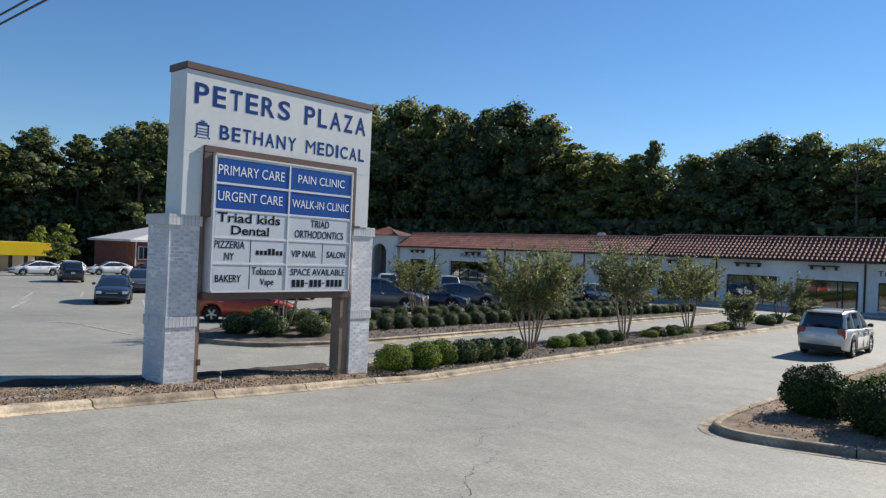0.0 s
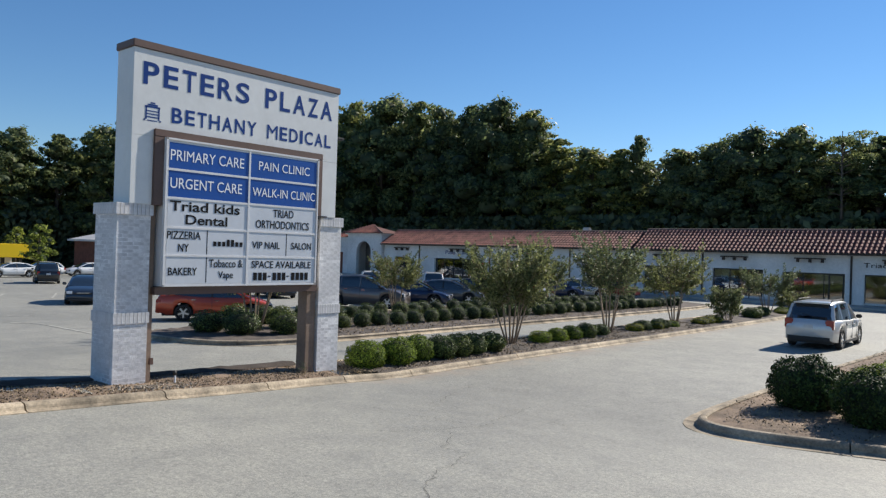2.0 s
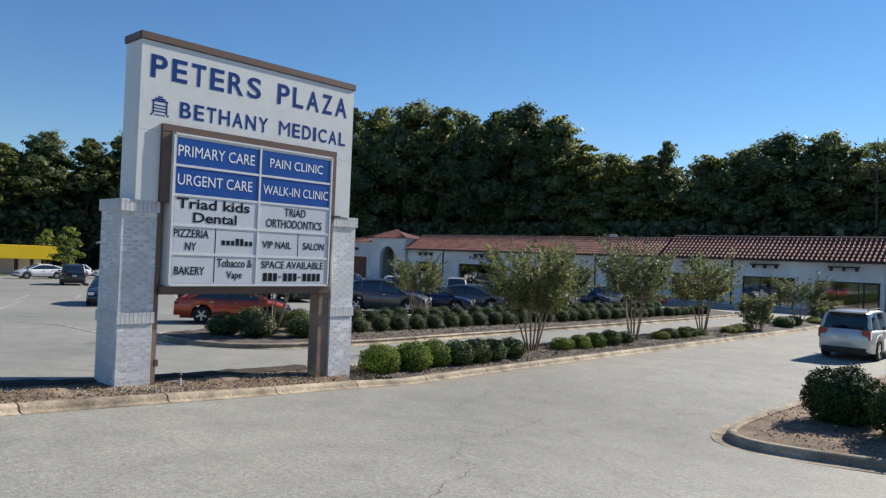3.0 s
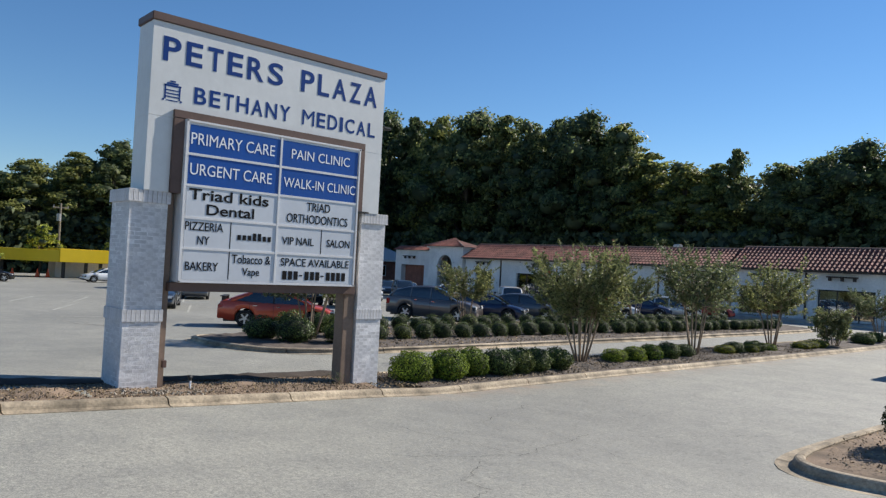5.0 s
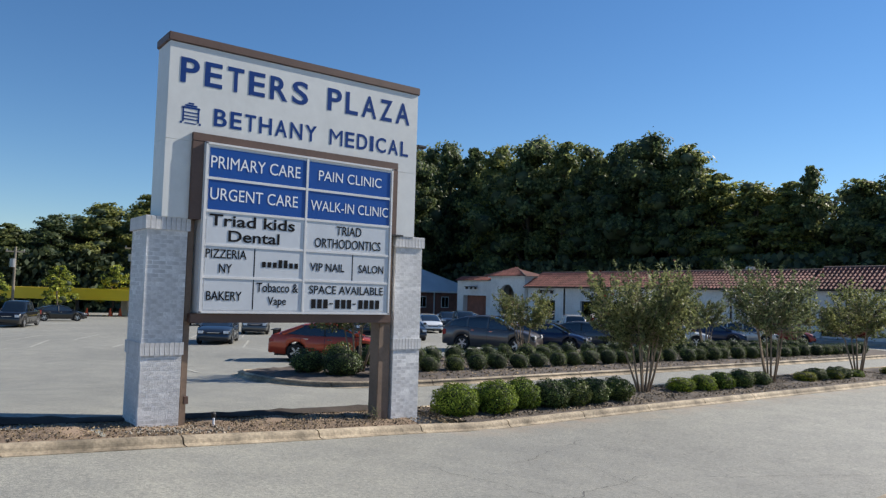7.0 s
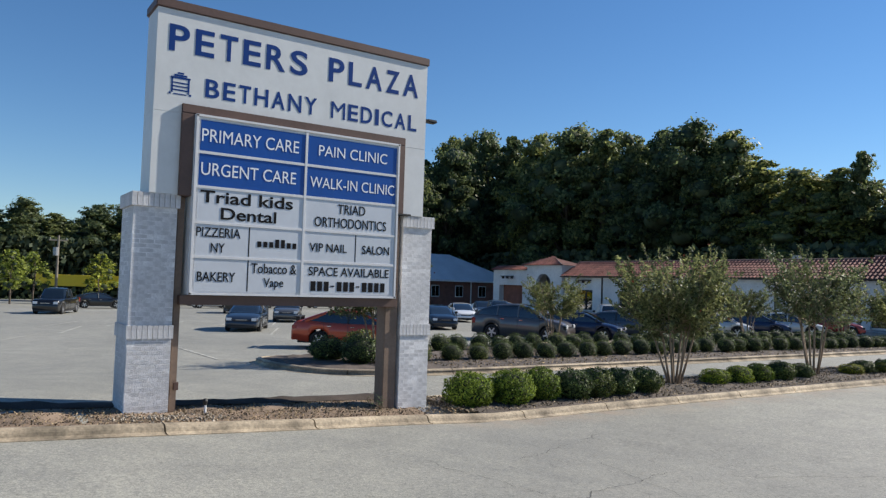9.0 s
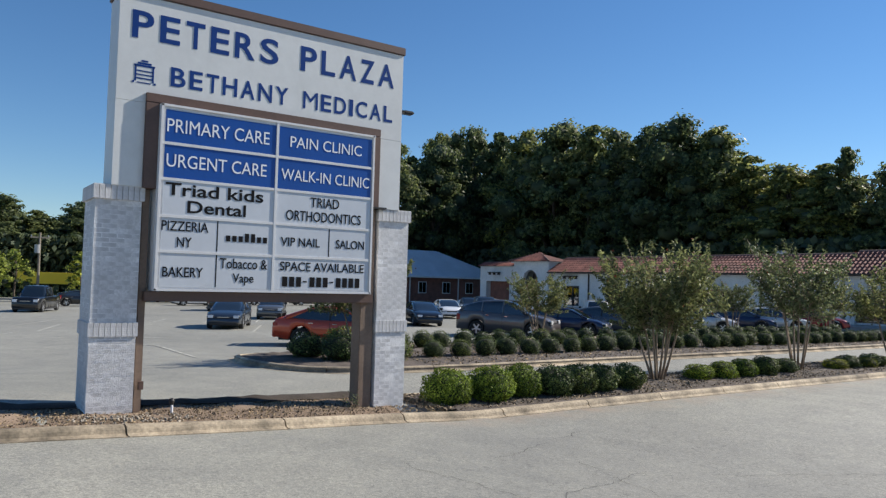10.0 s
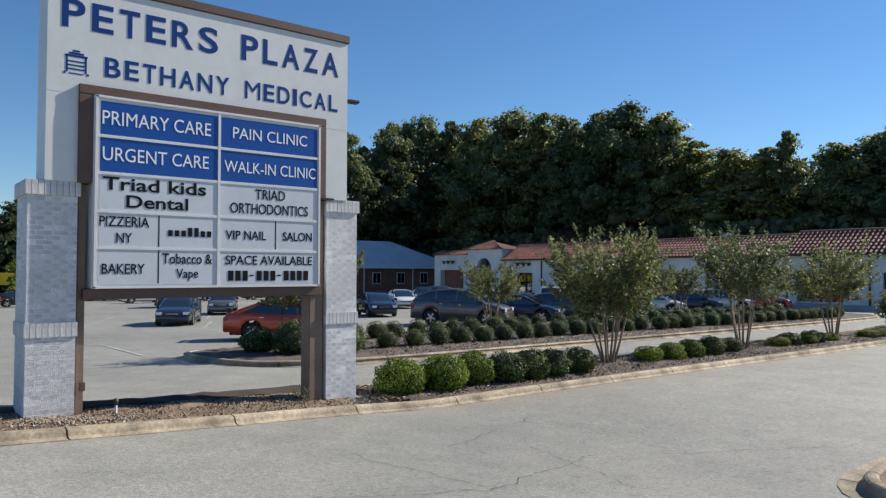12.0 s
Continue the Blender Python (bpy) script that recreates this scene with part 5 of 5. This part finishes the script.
trees = [
    crape_myrtle(31, 3.8, 4.2, "multi-stemmed crape myrtle with a broad olive crown", 44, 19000, 0.112, 60, stems=8, foot=0.31),
    crape_myrtle(32, 4.3, 3.0, "multi-stemmed crape myrtle with an upright spiky crown", 26, 8500, 0.115, 40, stems=7, foot=0.32),
    crape_myrtle(33, 4.0, 3.8, "wide vase-shaped crape myrtle with sparse leaves", 25, 9000, 0.115, 20, stems=7, foot=0.32),
    crape_myrtle(34, 3.3, 3.2, "young vase-shaped crape myrtle with a dense green crown", 20, 9000, 0.10, 0, stems=7),
    crape_myrtle(35, 3.3, 2.8, "small crape myrtle with reddening leaves among the island shrubs", 20, 9000, 0.10, 150, stems=7, foot=0.36),
]
for tr, (x, y, a) in zip(trees, ((-13.93, 20.45, 15), (-13.9, 26.8, 60), (-13.95, 33.0, 120), (-13.6, 44.8, 200), (-25.3, 26.7, 40))):
    tr.matrix_basis = pose(x, y, height(x, y) + 0.1, 0, 0, a)
for src, (x, y, a, s) in ((4, (-21.6, 16.1, 300, 1.1)), (4, (-25.4, 40.6, 200, 1.0)), (4, (-24.6, 49.0, 100, 1.05))):
    copy_thing(trees[src], pose(0, 0, 0)).matrix_basis = pose(x, y, height(x, y) + 0.1, 0, 0, a) @ Matrix.Scale(s, 4)
feathery = crape_myrtle(36, 1.9, 2.5, "feathery light green shrub in the mulch", 22, 6500, 0.11, 0, "feathery_shrub", LEAF_MYRTLE, 9, "feathery shrubs", 0.1)
feathery.matrix_basis = pose(-13.1, 37.2, BASE + 0.1)
copy_thing(feathery, pose(0, 0, 0)).matrix_basis = pose(-13.3, 48.0, BASE + 0.1, 0, 0, 90) @ Matrix.Diagonal((0.9, 0.9, 0.75, 1))

young = forest_tree(61, 5.6, 4.4, "young light green tree at the far edge of the car park", "young_tree", LEAF_LIME, 13, 9, 16, 0.28, "tree", "young car park trees", 0.30)
for i, (x, y, s) in enumerate(((-87.0, 33.2, 1.0), (-101.0, 35.5, 1.0), (-95.5, 25.5, 1.1), (-89.5, 18.6, 1.0), (-88.0, 10.2, 1.0), (-92.0, 12.6, 1.0), (-88.0, 6.0, 1.1))):
    m = pose(x, y, height(x, y), 0, 0, 50 * i) @ Matrix.Scale(s, 4)
    if i == 0:
        young.matrix_basis = m
    else:
        copy_thing(young, pose(0, 0, 0)).matrix_basis = m

# ---- cars ----
RUBBER = surface("tyre rubber", (0.018, 0.018, 0.019), 0.85, 0.2, 4, 30, 0.2, 60)
RIM = surface("alloy wheel", (0.55, 0.56, 0.58), 0.3, 0.1, 4, 30, 0.0, metal=0.8)
TRIM = surface("black car plastic", (0.022, 0.022, 0.024), 0.6, 0.15, 4, 30, 0.1, 60)
CAR_GLASS = surface("tinted car glass", (0.016, 0.022, 0.026), 0.05, 0.05, 2, 10, 0.0, spec=1.0, coat=1.0)
HEADLAMP = surface("clear headlamp", (0.80, 0.82, 0.84), 0.15, 0.05, 4, 20, 0.0, coat=1.0)
TAILLAMP = surface("red tail lamp", (0.30, 0.005, 0.008), 0.2, 0.1, 4, 20, 0.0, coat=1.0)
PLATE = surface("pale plate", (0.6, 0.6, 0.6), 0.5, 0.05, 4, 20, 0.0)
CHROME = surface("chrome trim", (0.7, 0.7, 0.72), 0.15, 0.03, 4, 20, 0.0, metal=1.0)


def paint(name, c, metal=0.35):
    return surface(name, c, 0.30, 0.05, 0.8, 9, 0.0, metal=metal, coat=0.9)


SILVER, WHITE_P, BLACK_P, NAVY = paint("silver car paint", (0.62, 0.62, 0.61), 0.25), paint("white car paint", (0.72, 0.73, 0.74), 0.0), paint("black car paint", (0.012, 0.013, 0.016)), paint("navy car paint", (0.012, 0.022, 0.065))
ORANGE, GREY_P, BROWN_P, BLUE_P, RED_P = paint("orange red car paint", (0.50, 0.065, 0.022), 0.2), paint("grey car paint", (0.11, 0.115, 0.12)), paint("bronze grey car paint", (0.135, 0.118, 0.113), 0.4), paint("slate blue car paint", (0.028, 0.042, 0.065)), paint("dark red car paint", (0.22, 0.012, 0.018), 0.2)

# upper body line and roof line as shares of length (rear -0.5, nose 0.5) and height
SHAPES = {
    "sedan": dict(deck=[(-0.5, 0.54), (-0.475, 0.68), (-0.40, 0.715), (-0.1, 0.675), (0.2, 0.66), (0.30, 0.635), (0.42, 0.555), (0.475, 0.465), (0.5, 0.34)], roof=[(-0.41, 0.70), (-0.22, 0.945), (-0.07, 1.0), (0.07, 0.972), (0.30, 0.63)], b=[-0.03], c=-0.21),
    "suv": dict(deck=[(-0.5, 0.50), (-0.485, 0.62), (-0.3, 0.625), (0.0, 0.60), (0.22, 0.60), (0.40, 0.575), (0.47, 0.52), (0.5, 0.38)], roof=[(-0.475, 0.60), (-0.40, 0.95), (-0.25, 0.995), (-0.02, 1.0), (0.07, 0.97), (0.24, 0.59)], b=[0.02, -0.24], c=-0.38),
    "hatch": dict(deck=[(-0.5, 0.50), (-0.48, 0.62), (-0.3, 0.64), (0.0, 0.61), (0.24, 0.60), (0.42, 0.54), (0.48, 0.46), (0.5, 0.36)], roof=[(-0.47, 0.62), (-0.34, 0.94), (-0.1, 1.0), (0.06, 0.97), (0.27, 0.59)], b=[0.0, -0.22], c=-0.30),
    "crossover": dict(deck=[(-0.5, 0.48), (-0.485, 0.655), (-0.36, 0.705), (-0.1, 0.665), (0.20, 0.635), (0.27, 0.625), (0.40, 0.575), (0.47, 0.49), (0.5, 0.36)], roof=[(-0.48, 0.67), (-0.39, 0.85), (-0.23, 0.965), (-0.04, 1.0), (0.05, 0.975), (0.29, 0.62)], b=[0.0, -0.22], c=-0.34),
    "pickup": dict(deck=[(-0.5, 0.52), (-0.49, 0.60), (-0.10, 0.60), (0.0, 0.60), (0.2, 0.60), (0.24, 0.60), (0.45, 0.575), (0.49, 0.52), (0.5, 0.36)], roof=[(-0.12, 0.60), (-0.09, 0.97), (0.0, 1.0), (0.1, 0.98), (0.19, 0.60)], b=[0.03], c=-0.08),
}


def wheel_meshes(r, w):
    """Tyre and five-spoke rim, axle along y, outer side at -y."""
    prof = [(r * 0.66, -w / 2), (r * 0.93, -w / 2), (r, -w * 0.36), (r, w * 0.36), (r * 0.93, w / 2), (r * 0.66, w / 2)]
    n = 26
    verts = [(a * math.cos(t), y, a * math.sin(t)) for t in (2 * math.pi * k / n for k in range(n)) for a, y in prof]
    k = len(prof)
    faces = [(i * k + j, i * k + (j + 1) % k, ((i + 1) % n) * k + (j + 1) % k, ((i + 1) % n) * k + j) for i in range(n) for j in range(k)]
    tyre = bpy.data.meshes.new("tyre")
    tyre.from_pydata(verts, [], faces)
    tyre.materials.append(RUBBER)
    tyre.shade_smooth()
    bm = bmesh.new()
    tube([(0, -w * 0.46, 0), (0, -w * 0.30, 0)], [r * 0.16, r * 0.18], 14, bm)
    rim = bmesh.ops.create_cone(bm, cap_ends=False, segments=26, radius1=r * 0.68, radius2=r * 0.64, depth=w * 0.9, matrix=Matrix.Rotation(radians(90), 4, "X"))
    for s in range(5):
        a = 2 * math.pi * s / 5 + 0.3
        m = Matrix.Rotation(a, 4, "Y")
        bmesh.ops.create_cube(bm, size=1.0, matrix=m @ Matrix.Translation((r * 0.38, -w * 0.36, 0)) @ Matrix.Diagonal((r * 0.58, w * 0.14, r * 0.20, 1)))
    me = bpy.data.meshes.new("rim")
    bm.to_mesh(me)
    bm.free()
    me.materials.append(RIM)
    hub = bpy.data.meshes.new("brake_disc")
    bm = tube([(0, -w * 0.12, 0), (0, w * 0.1, 0)], [r * 0.62, r * 0.62], 22)
    bm.to_mesh(hub)
    bm.free()
    hub.materials.append(DARK)
    return tyre, me, hub


WHEELS = {}


def flow(u, pts):
    """A smooth line through points given by rising u, with no overshoot."""
    if u <= pts[0][0]:
        return pts[0][1]
    if u >= pts[-1][0]:
        return pts[-1][1]
    k = max(i for i in range(len(pts) - 1) if pts[i][0] <= u)
    grade = [(b[1] - a[1]) / (b[0] - a[0]) for a, b in zip(pts, pts[1:])]
    lean = lambda i: grade[0] if i == 0 else grade[-1] if i == len(pts) - 1 else 0.0 if grade[i - 1] * grade[i] <= 0 else 2 * grade[i - 1] * grade[i] / (grade[i - 1] + grade[i])
    (x0, y0), (x1, y1) = pts[k], pts[k + 1]
    h = x1 - x0
    f = (u - x0) / h
    return (2 * f ** 3 - 3 * f ** 2 + 1) * y0 + (f ** 3 - 2 * f ** 2 + f) * h * lean(k) + (3 * f ** 2 - 2 * f ** 3) * y1 + (f ** 3 - f ** 2) * h * lean(k + 1)


def car(x, y, heading, shape, length, width, tall, base, material, label, name="parked_car", group="parked cars", rails=False, wing=False):
    """A car with its nose at +x before turning: body with wheel arches, glasshouse, pillars, roof, wheels, lamps and trim."""
    s = SHAPES[shape]
    ob = thing(name, 0, 0, 0, label, "car", group)
    hl, hw = length / 2, width / 2
    r = 0.335 if shape in ("sedan", "hatch") else 0.37
    arch = r + 0.065
    ax = [base / 2 + 0.02 * length, -base / 2 + 0.02 * length]
    xs = np.unique(np.concatenate([np.linspace(-hl, hl, 44)] + [a + arch * np.cos(np.linspace(0, math.pi, 13)) for a in ax]))
    deck = lambda u: flow(u / length, s["deck"]) * tall
    roof = lambda u: flow(u / length, s["roof"]) * tall
    wide = lambda u: hw * (1 - 0.16 * (abs(u) / hl) ** 5)
    verts, faces = [], []
    for u in xs:
        low = 0.24 + 0.10 * max(0, (abs(u) / hl - 0.8) / 0.2)
        for a in ax:
            if abs(u - a) < arch:
                low = max(low, r + math.sqrt(max(0, arch ** 2 - (u - a) ** 2)))
        top, w = deck(u), wide(u)
        low = min(low, top - 0.12)
        mid = low + (top - low) * 0.55
        half = [(w * 0.80, low), (w * 0.985, low + 0.015), (w, mid), (w * 0.975, top - 0.07), (w * 0.90, top - 0.012), (w * 0.5, top + 0.015), (0.0, top + 0.022)]
        ring = [(u, -a, z) for a, z in half] + [(u, a, z) for a, z in half[-2::-1]]
        verts += ring
    k = 13
    n = len(xs)
    faces = [(i * k + j, i * k + j + 1, (i + 1) * k + j + 1, (i + 1) * k + j) for i in range(n - 1) for j in range(k - 1)]
    faces += [(i * k + k - 1, i * k, (i + 1) * k, (i + 1) * k + k - 1) for i in range(n - 1)]
    faces += [tuple(range(k))[::-1], tuple((n - 1) * k + j for j in range(k))]
    body = raw("body", verts, faces, material, ob, "", True)
    x_rear, x_front = s["roof"][0][0] * length, s["roof"][-1][0] * length
    ts = np.linspace(x_rear, x_front, 34)
    wb = lambda u: wide(u) * 0.895
    wt = lambda u: hw * 0.70
    verts = []
    for u in ts:
        z0, z1 = deck(u) - 0.03, max(roof(u), deck(u) + 0.005)
        f = (z1 - z0) / (tall - z0)
        wt_u = wb(u) + (wt(u) - wb(u)) * min(1, f)
        verts += [(u, -wb(u), z0), (u, -(wb(u) * 0.45 + wt_u * 0.55), z0 + (z1 - z0) * 0.55), (u, -wt_u, z1 - 0.035 * f), (u, -wt_u * 0.75, z1), (u, 0, z1 + 0.012), (u, wt_u * 0.75, z1), (u, wt_u, z1 - 0.035 * f), (u, (wb(u) * 0.45 + wt_u * 0.55), z0 + (z1 - z0) * 0.55), (u, wb(u), z0)]
    k, n = 9, len(ts)
    faces = [(i * k + j, i * k + j + 1, (i + 1) * k + j + 1, (i + 1) * k + j) for i in range(n - 1) for j in range(k - 1)] + [tuple(range(k)), tuple((n - 1) * k + j for j in range(k))]
    raw("glasshouse", verts, faces, CAR_GLASS, ob, "dark tinted windows", True)
    x2, x3 = s["roof"][-2][0] * length, s["c"] * length
    us = np.linspace(min(x3, s["roof"][1][0] * length), x2 + 0.03, 14)
    verts = []
    for u in us:
        z1 = roof(u)
        verts += [(u, -wt(u) - 0.03, z1 - 0.075), (u, -wt(u) - 0.018, z1 - 0.02), (u, -wt(u) * 0.75, z1 + 0.012), (u, 0, z1 + 0.026), (u, wt(u) * 0.75, z1 + 0.012), (u, wt(u) + 0.018, z1 - 0.02), (u, wt(u) + 0.03, z1 - 0.075)]
    k, n = 7, len(us)
    faces = [(i * k + j, i * k + j + 1, (i + 1) * k + j + 1, (i + 1) * k + j) for i in range(n - 1) for j in range(k - 1)]
    raw("roof_panel", verts, faces, material, ob, "", True)
    edge = lambda u, side, f: (u, side * (wb(u) + (wt(u) + 0.012 - wb(u)) * f + 0.006), deck(u) - 0.02 + (roof(u) - deck(u) - 0.02) * f)
    for side in (-1, 1):
        u0, u1 = x_front - 0.02, x2
        part("pillar", tube([(u0 + (u1 - u0) * f, side * (wb(u0) * (1 - f) + (wt(u1) + 0.012) * f), (deck(u0) - 0.01) * (1 - f) + (roof(u1) - 0.04) * f) for f in (0, 0.5, 1)], [0.045, 0.04, 0.04], 6), material, ob)
        for b in s["b"]:
            u = b * length
            part("pillar", tube([edge(u, side, 0.0), edge(u, side, 0.5), edge(u, side, 1.0)], [0.04, 0.04, 0.035], 6), TRIM if shape == "sedan" else material, ob)
        u0, u1 = x_rear + 0.02 * length, s["roof"][1][0] * length
        part("pillar", tube([(u0 + (u1 - u0) * f, side * (wb(u0) * (1 - f) + (wt(u1) + 0.01) * f), (deck(u0) - 0.01) * (1 - f) + (roof(u1) - 0.04) * f) for f in (0, 0.5, 1)], [0.09, 0.08, 0.06], 7), material, ob)
        zs = 0.62 * tall * 0.9
        for u in (x_front - 0.20 * length * 0.3, s["b"][0] * length, (s["b"][0] - 0.2) * length):
            part("door_seam", box(u - 0.006, u + 0.006, side * (wide(u) - 0.012), side * (wide(u) + 0.002), 0.32, deck(u) - 0.09), TRIM, body)
        for u in (s["b"][0] * length + 0.10, (s["b"][0] - 0.2) * length + 0.12):
            part("door_handle", box(u, u + 0.17, side * (wide(u) * 0.985), side * (wide(u) + 0.022), deck(u) - 0.165, deck(u) - 0.135, 0.006), CHROME if shape != "pickup" else TRIM, body)
        part("side_skirt", box(ax[1] + arch, ax[0] - arch, side * (hw * 0.93), side * (hw * 1.004), 0.2, 0.30, 0.01), TRIM, ob)
        u = x_front - 0.12 * length * 0.5
        part("mirror", box(u - 0.07, u + 0.06, side * (wb(u) + 0.06), side * (wb(u) + 0.25), deck(u) + 0.03, deck(u) + 0.17, 0.03), material if shape == "sedan" else TRIM, ob)
        nose_w = wide(hl * 0.93)
        part("headlamp", box(hl * 0.88, hl * 0.994, side * nose_w * 0.58, side * nose_w * 0.97, tall * 0.385, tall * 0.495, 0.03), HEADLAMP, ob)
        part("lamp_bezel", box(hl * 0.90, hl * 0.985, side * nose_w * 0.55, side * nose_w * 0.99, tall * 0.355, tall * 0.48, 0.02), TRIM, ob)
        th = (0.42, 0.60) if shape in ("suv", "crossover", "hatch", "pickup") else (0.48, 0.60)
        part("tail_lamp", box(-hl * 0.995, -hl * 0.90, side * nose_w * (0.66 if rails else 0.74), side * nose_w * 1.005, tall * th[0], tall * (th[1] + (0.03 if rails else 0)), 0.03), TAILLAMP, ob, "red tail lamp")
    part("underbody", box(-hl * 0.9, hl * 0.9, -hw * 0.78, hw * 0.78, 0.2, 0.55), TRIM, ob)
    part("front_bumper", box(hl * 0.93, hl * 1.0, -hw * 0.72, hw * 0.72, 0.24, 0.40, 0.03), TRIM, ob)
    part("grille", box(hl * 0.94, hl * 0.992, -hw * 0.45, hw * 0.45, tall * 0.36, tall * 0.44, 0.01), TRIM, ob, "dark grille")
    part("grille_bar", box(hl * 0.98, hl * 0.998, -hw * 0.32, hw * 0.32, tall * 0.425, tall * 0.442, 0.004), CHROME, ob, "chrome grille bar")
    part("rear_bumper", box(-hl * 1.005, -hl * 0.93, -hw * 0.80, hw * 0.80, 0.30, 0.47, 0.03), TRIM if shape in ("suv", "pickup") else material, ob)
    part("plate", box(-hl * 1.004 - 0.012, -hl * 0.99, -0.16, 0.16, tall * 0.43, tall * 0.43 + 0.15), PLATE, ob)
    key = (r,)
    if key not in WHEELS:
        WHEELS[key] = wheel_meshes(r, 0.21)
    for a in ax:
        for side in (-1, 1):
            wh = new("wheel", WHEELS[key][0])
            wh.parent = ob
            wh.location = (a, side * (hw - 0.12), r)
            wh.rotation_euler = (0, 0, 0 if side < 0 else math.pi)
            for nm, me in (("rim", WHEELS[key][1]), ("brake_disc", WHEELS[key][2])):
                c = new(nm, me)
                c.parent = wh
    if rails:
        for side in (-1, 1):
            part("roof_rail", tube([(-0.36 * length, side * hw * 0.62, roof(-0.36 * length)), (-0.33 * length, side * hw * 0.62, tall + 0.055), (0.0, side * hw * 0.62, tall + 0.06), (0.05 * length, side * hw * 0.62, roof(0.05 * length))], [0.018] * 4, 7), TRIM, ob)
        part("spoiler", box(-0.44 * length, -0.37 * length, -hw * 0.64, hw * 0.64, tall * 0.955, tall * 0.985, 0.01), material, ob)
        part("rear_wiper", tube([(-0.462 * length, -hw * 0.05, tall * 0.69), (-0.452 * length, hw * 0.30, tall * 0.74)], [0.012, 0.008], 6), TRIM, ob)
    if wing:
        part("rear_wing", box(-hl * 0.98, -hl * 0.88, -hw * 0.72, hw * 0.72, tall * 0.79, tall * 0.81, 0.01), TRIM, ob, "black rear wing")
        for side in (-1, 1):
            part("wing_strut", box(-hl * 0.95, -hl * 0.88, side * hw * 0.55, side * hw * 0.60, tall * 0.66, tall * 0.79), TRIM, ob)
    ob.matrix_basis = pose(x, y, height(x, y) + 0.012, 0, 0, heading)
    return ob


car(-7.4, 31.4, 90, "suv", 4.42, 1.80, 1.66, 2.64, SILVER, "silver compact off-roader with roof rails on the drive", "silver_suv", "cars on the drive", rails=True)
car(-27.6, 18.3, 57, "sedan", 4.60, 1.80, 1.47, 2.65, ORANGE, "orange-red sports sedan with a black rear wing", wing=True)
car(-40.5, 18.5, -27, "sedan", 4.80, 1.82, 1.45, 2.75, BLUE_P, "slate blue sedan standing in the open car park")
car(-29.7, 28.7, 32, "crossover", 4.85, 1.92, 1.76, 2.83, BROWN_P, "bronze-grey crossover behind the island shrubs")
car(-29.6, 32.4, 32, "sedan", 4.65, 1.80, 1.43, 2.70, NAVY, "navy sedan behind the island shrubs")
car(-30.0, 36.0, 32, "sedan", 4.75, 1.82, 1.45, 2.75, GREY_P, "dark grey sedan behind the island shrubs")
car(-29.8, 39.6, 32, "hatch", 4.20, 1.76, 1.50, 2.60, BLACK_P, "black hatchback behind the island shrubs")
car(-29.4, 43.2, 32, "sedan", 4.60, 1.80, 1.43, 2.70, SILVER, "silver sedan behind the island shrubs")
car(-29.2, 46.8, 32, "sedan", 4.60, 1.80, 1.46, 2.70, NAVY, "dark blue sedan behind the island shrubs")
car(-29.0, 50.4, 32, "hatch", 4.40, 1.80, 1.48, 2.65, SILVER, "silver hatchback behind the island shrubs")
car(-28.4, 54.0, 32, "sedan", 4.50, 1.78, 1.42, 2.65, RED_P, "dark red sedan behind the island shrubs")
car(-40.4, 30.6, -20, "sedan", 4.75, 1.82, 1.45, 2.75, BLACK_P, "black sedan facing the drive")
car(-43.8, 29.4, -20, "suv", 4.70, 1.88, 1.72, 2.75, BLACK_P, "black off-roader beside a black sedan")
car(-49.5, 38.9, -25, "sedan", 4.70, 1.80, 1.43, 2.70, WHITE_P, "white sedan facing the drive")
car(-46.0, 44.5, 140, "hatch", 4.20, 1.78, 1.58, 2.60, WHITE_P, "white hatchback in the second row")
car(-40.0, 45.5, 140, "suv", 4.50, 1.84, 1.66, 2.65, SILVER, "silver-grey off-roader seen from behind")
car(-53.0, 45.5, -30, "suv", 4.60, 1.84, 1.66, 2.65, GREY_P, "grey off-roader in the second row")
car(-56.0, 48.5, -30, "sedan", 4.60, 1.80, 1.44, 2.70, SILVER, "silver sedan in the far row")
car(-64.0, 53.0, 20, "sedan", 4.60, 1.80, 1.44, 2.70, WHITE_P, "white sedan near the brick hall")
car(-60.0, 49.0, -30, "hatch", 4.20, 1.78, 1.50, 2.60, BLUE_P, "blue hatchback in the far row")
car(-34.5, 46.5, 140, "sedan", 4.60, 1.80, 1.44, 2.70, GREY_P, "grey sedan in the second row")
car(-79.2, 27.9, -90, "sedan", 4.70, 1.80, 1.45, 2.72, WHITE_P, "white sedan parked along the far edge")
car(-82.0, 36.4, -90, "sedan", 4.80, 1.82, 1.46, 2.75, WHITE_P, "white sedan parked side-on at the far edge")
car(-82.5, 42.0, 90, "sedan", 4.70, 1.80, 1.44, 2.72, BLACK_P, "black sedan parked side-on at the far edge")
car(-82.5, 31.8, -90, "hatch", 4.30, 1.78, 1.50, 2.62, WHITE_P, "white hatchback at the far edge")
car(-65.5, 25.9, 163, "suv", 4.60, 1.86, 1.72, 2.70, BLACK_P, "black off-roader seen from behind")
car(-63.6, 11.8, -22, "pickup", 5.60, 1.98, 1.88, 3.50, BLACK_P, "black pickup truck facing the street")
car(-76.3, 16.6, 90, "sedan", 4.60, 1.80, 1.42, 2.70, BLACK_P, "dark coupe parked side-on at the far edge")
car(-50.0, 24.6, -25, "crossover", 4.50, 1.80, 1.55, 2.68, GREY_P, "grey crossover in the open car park")
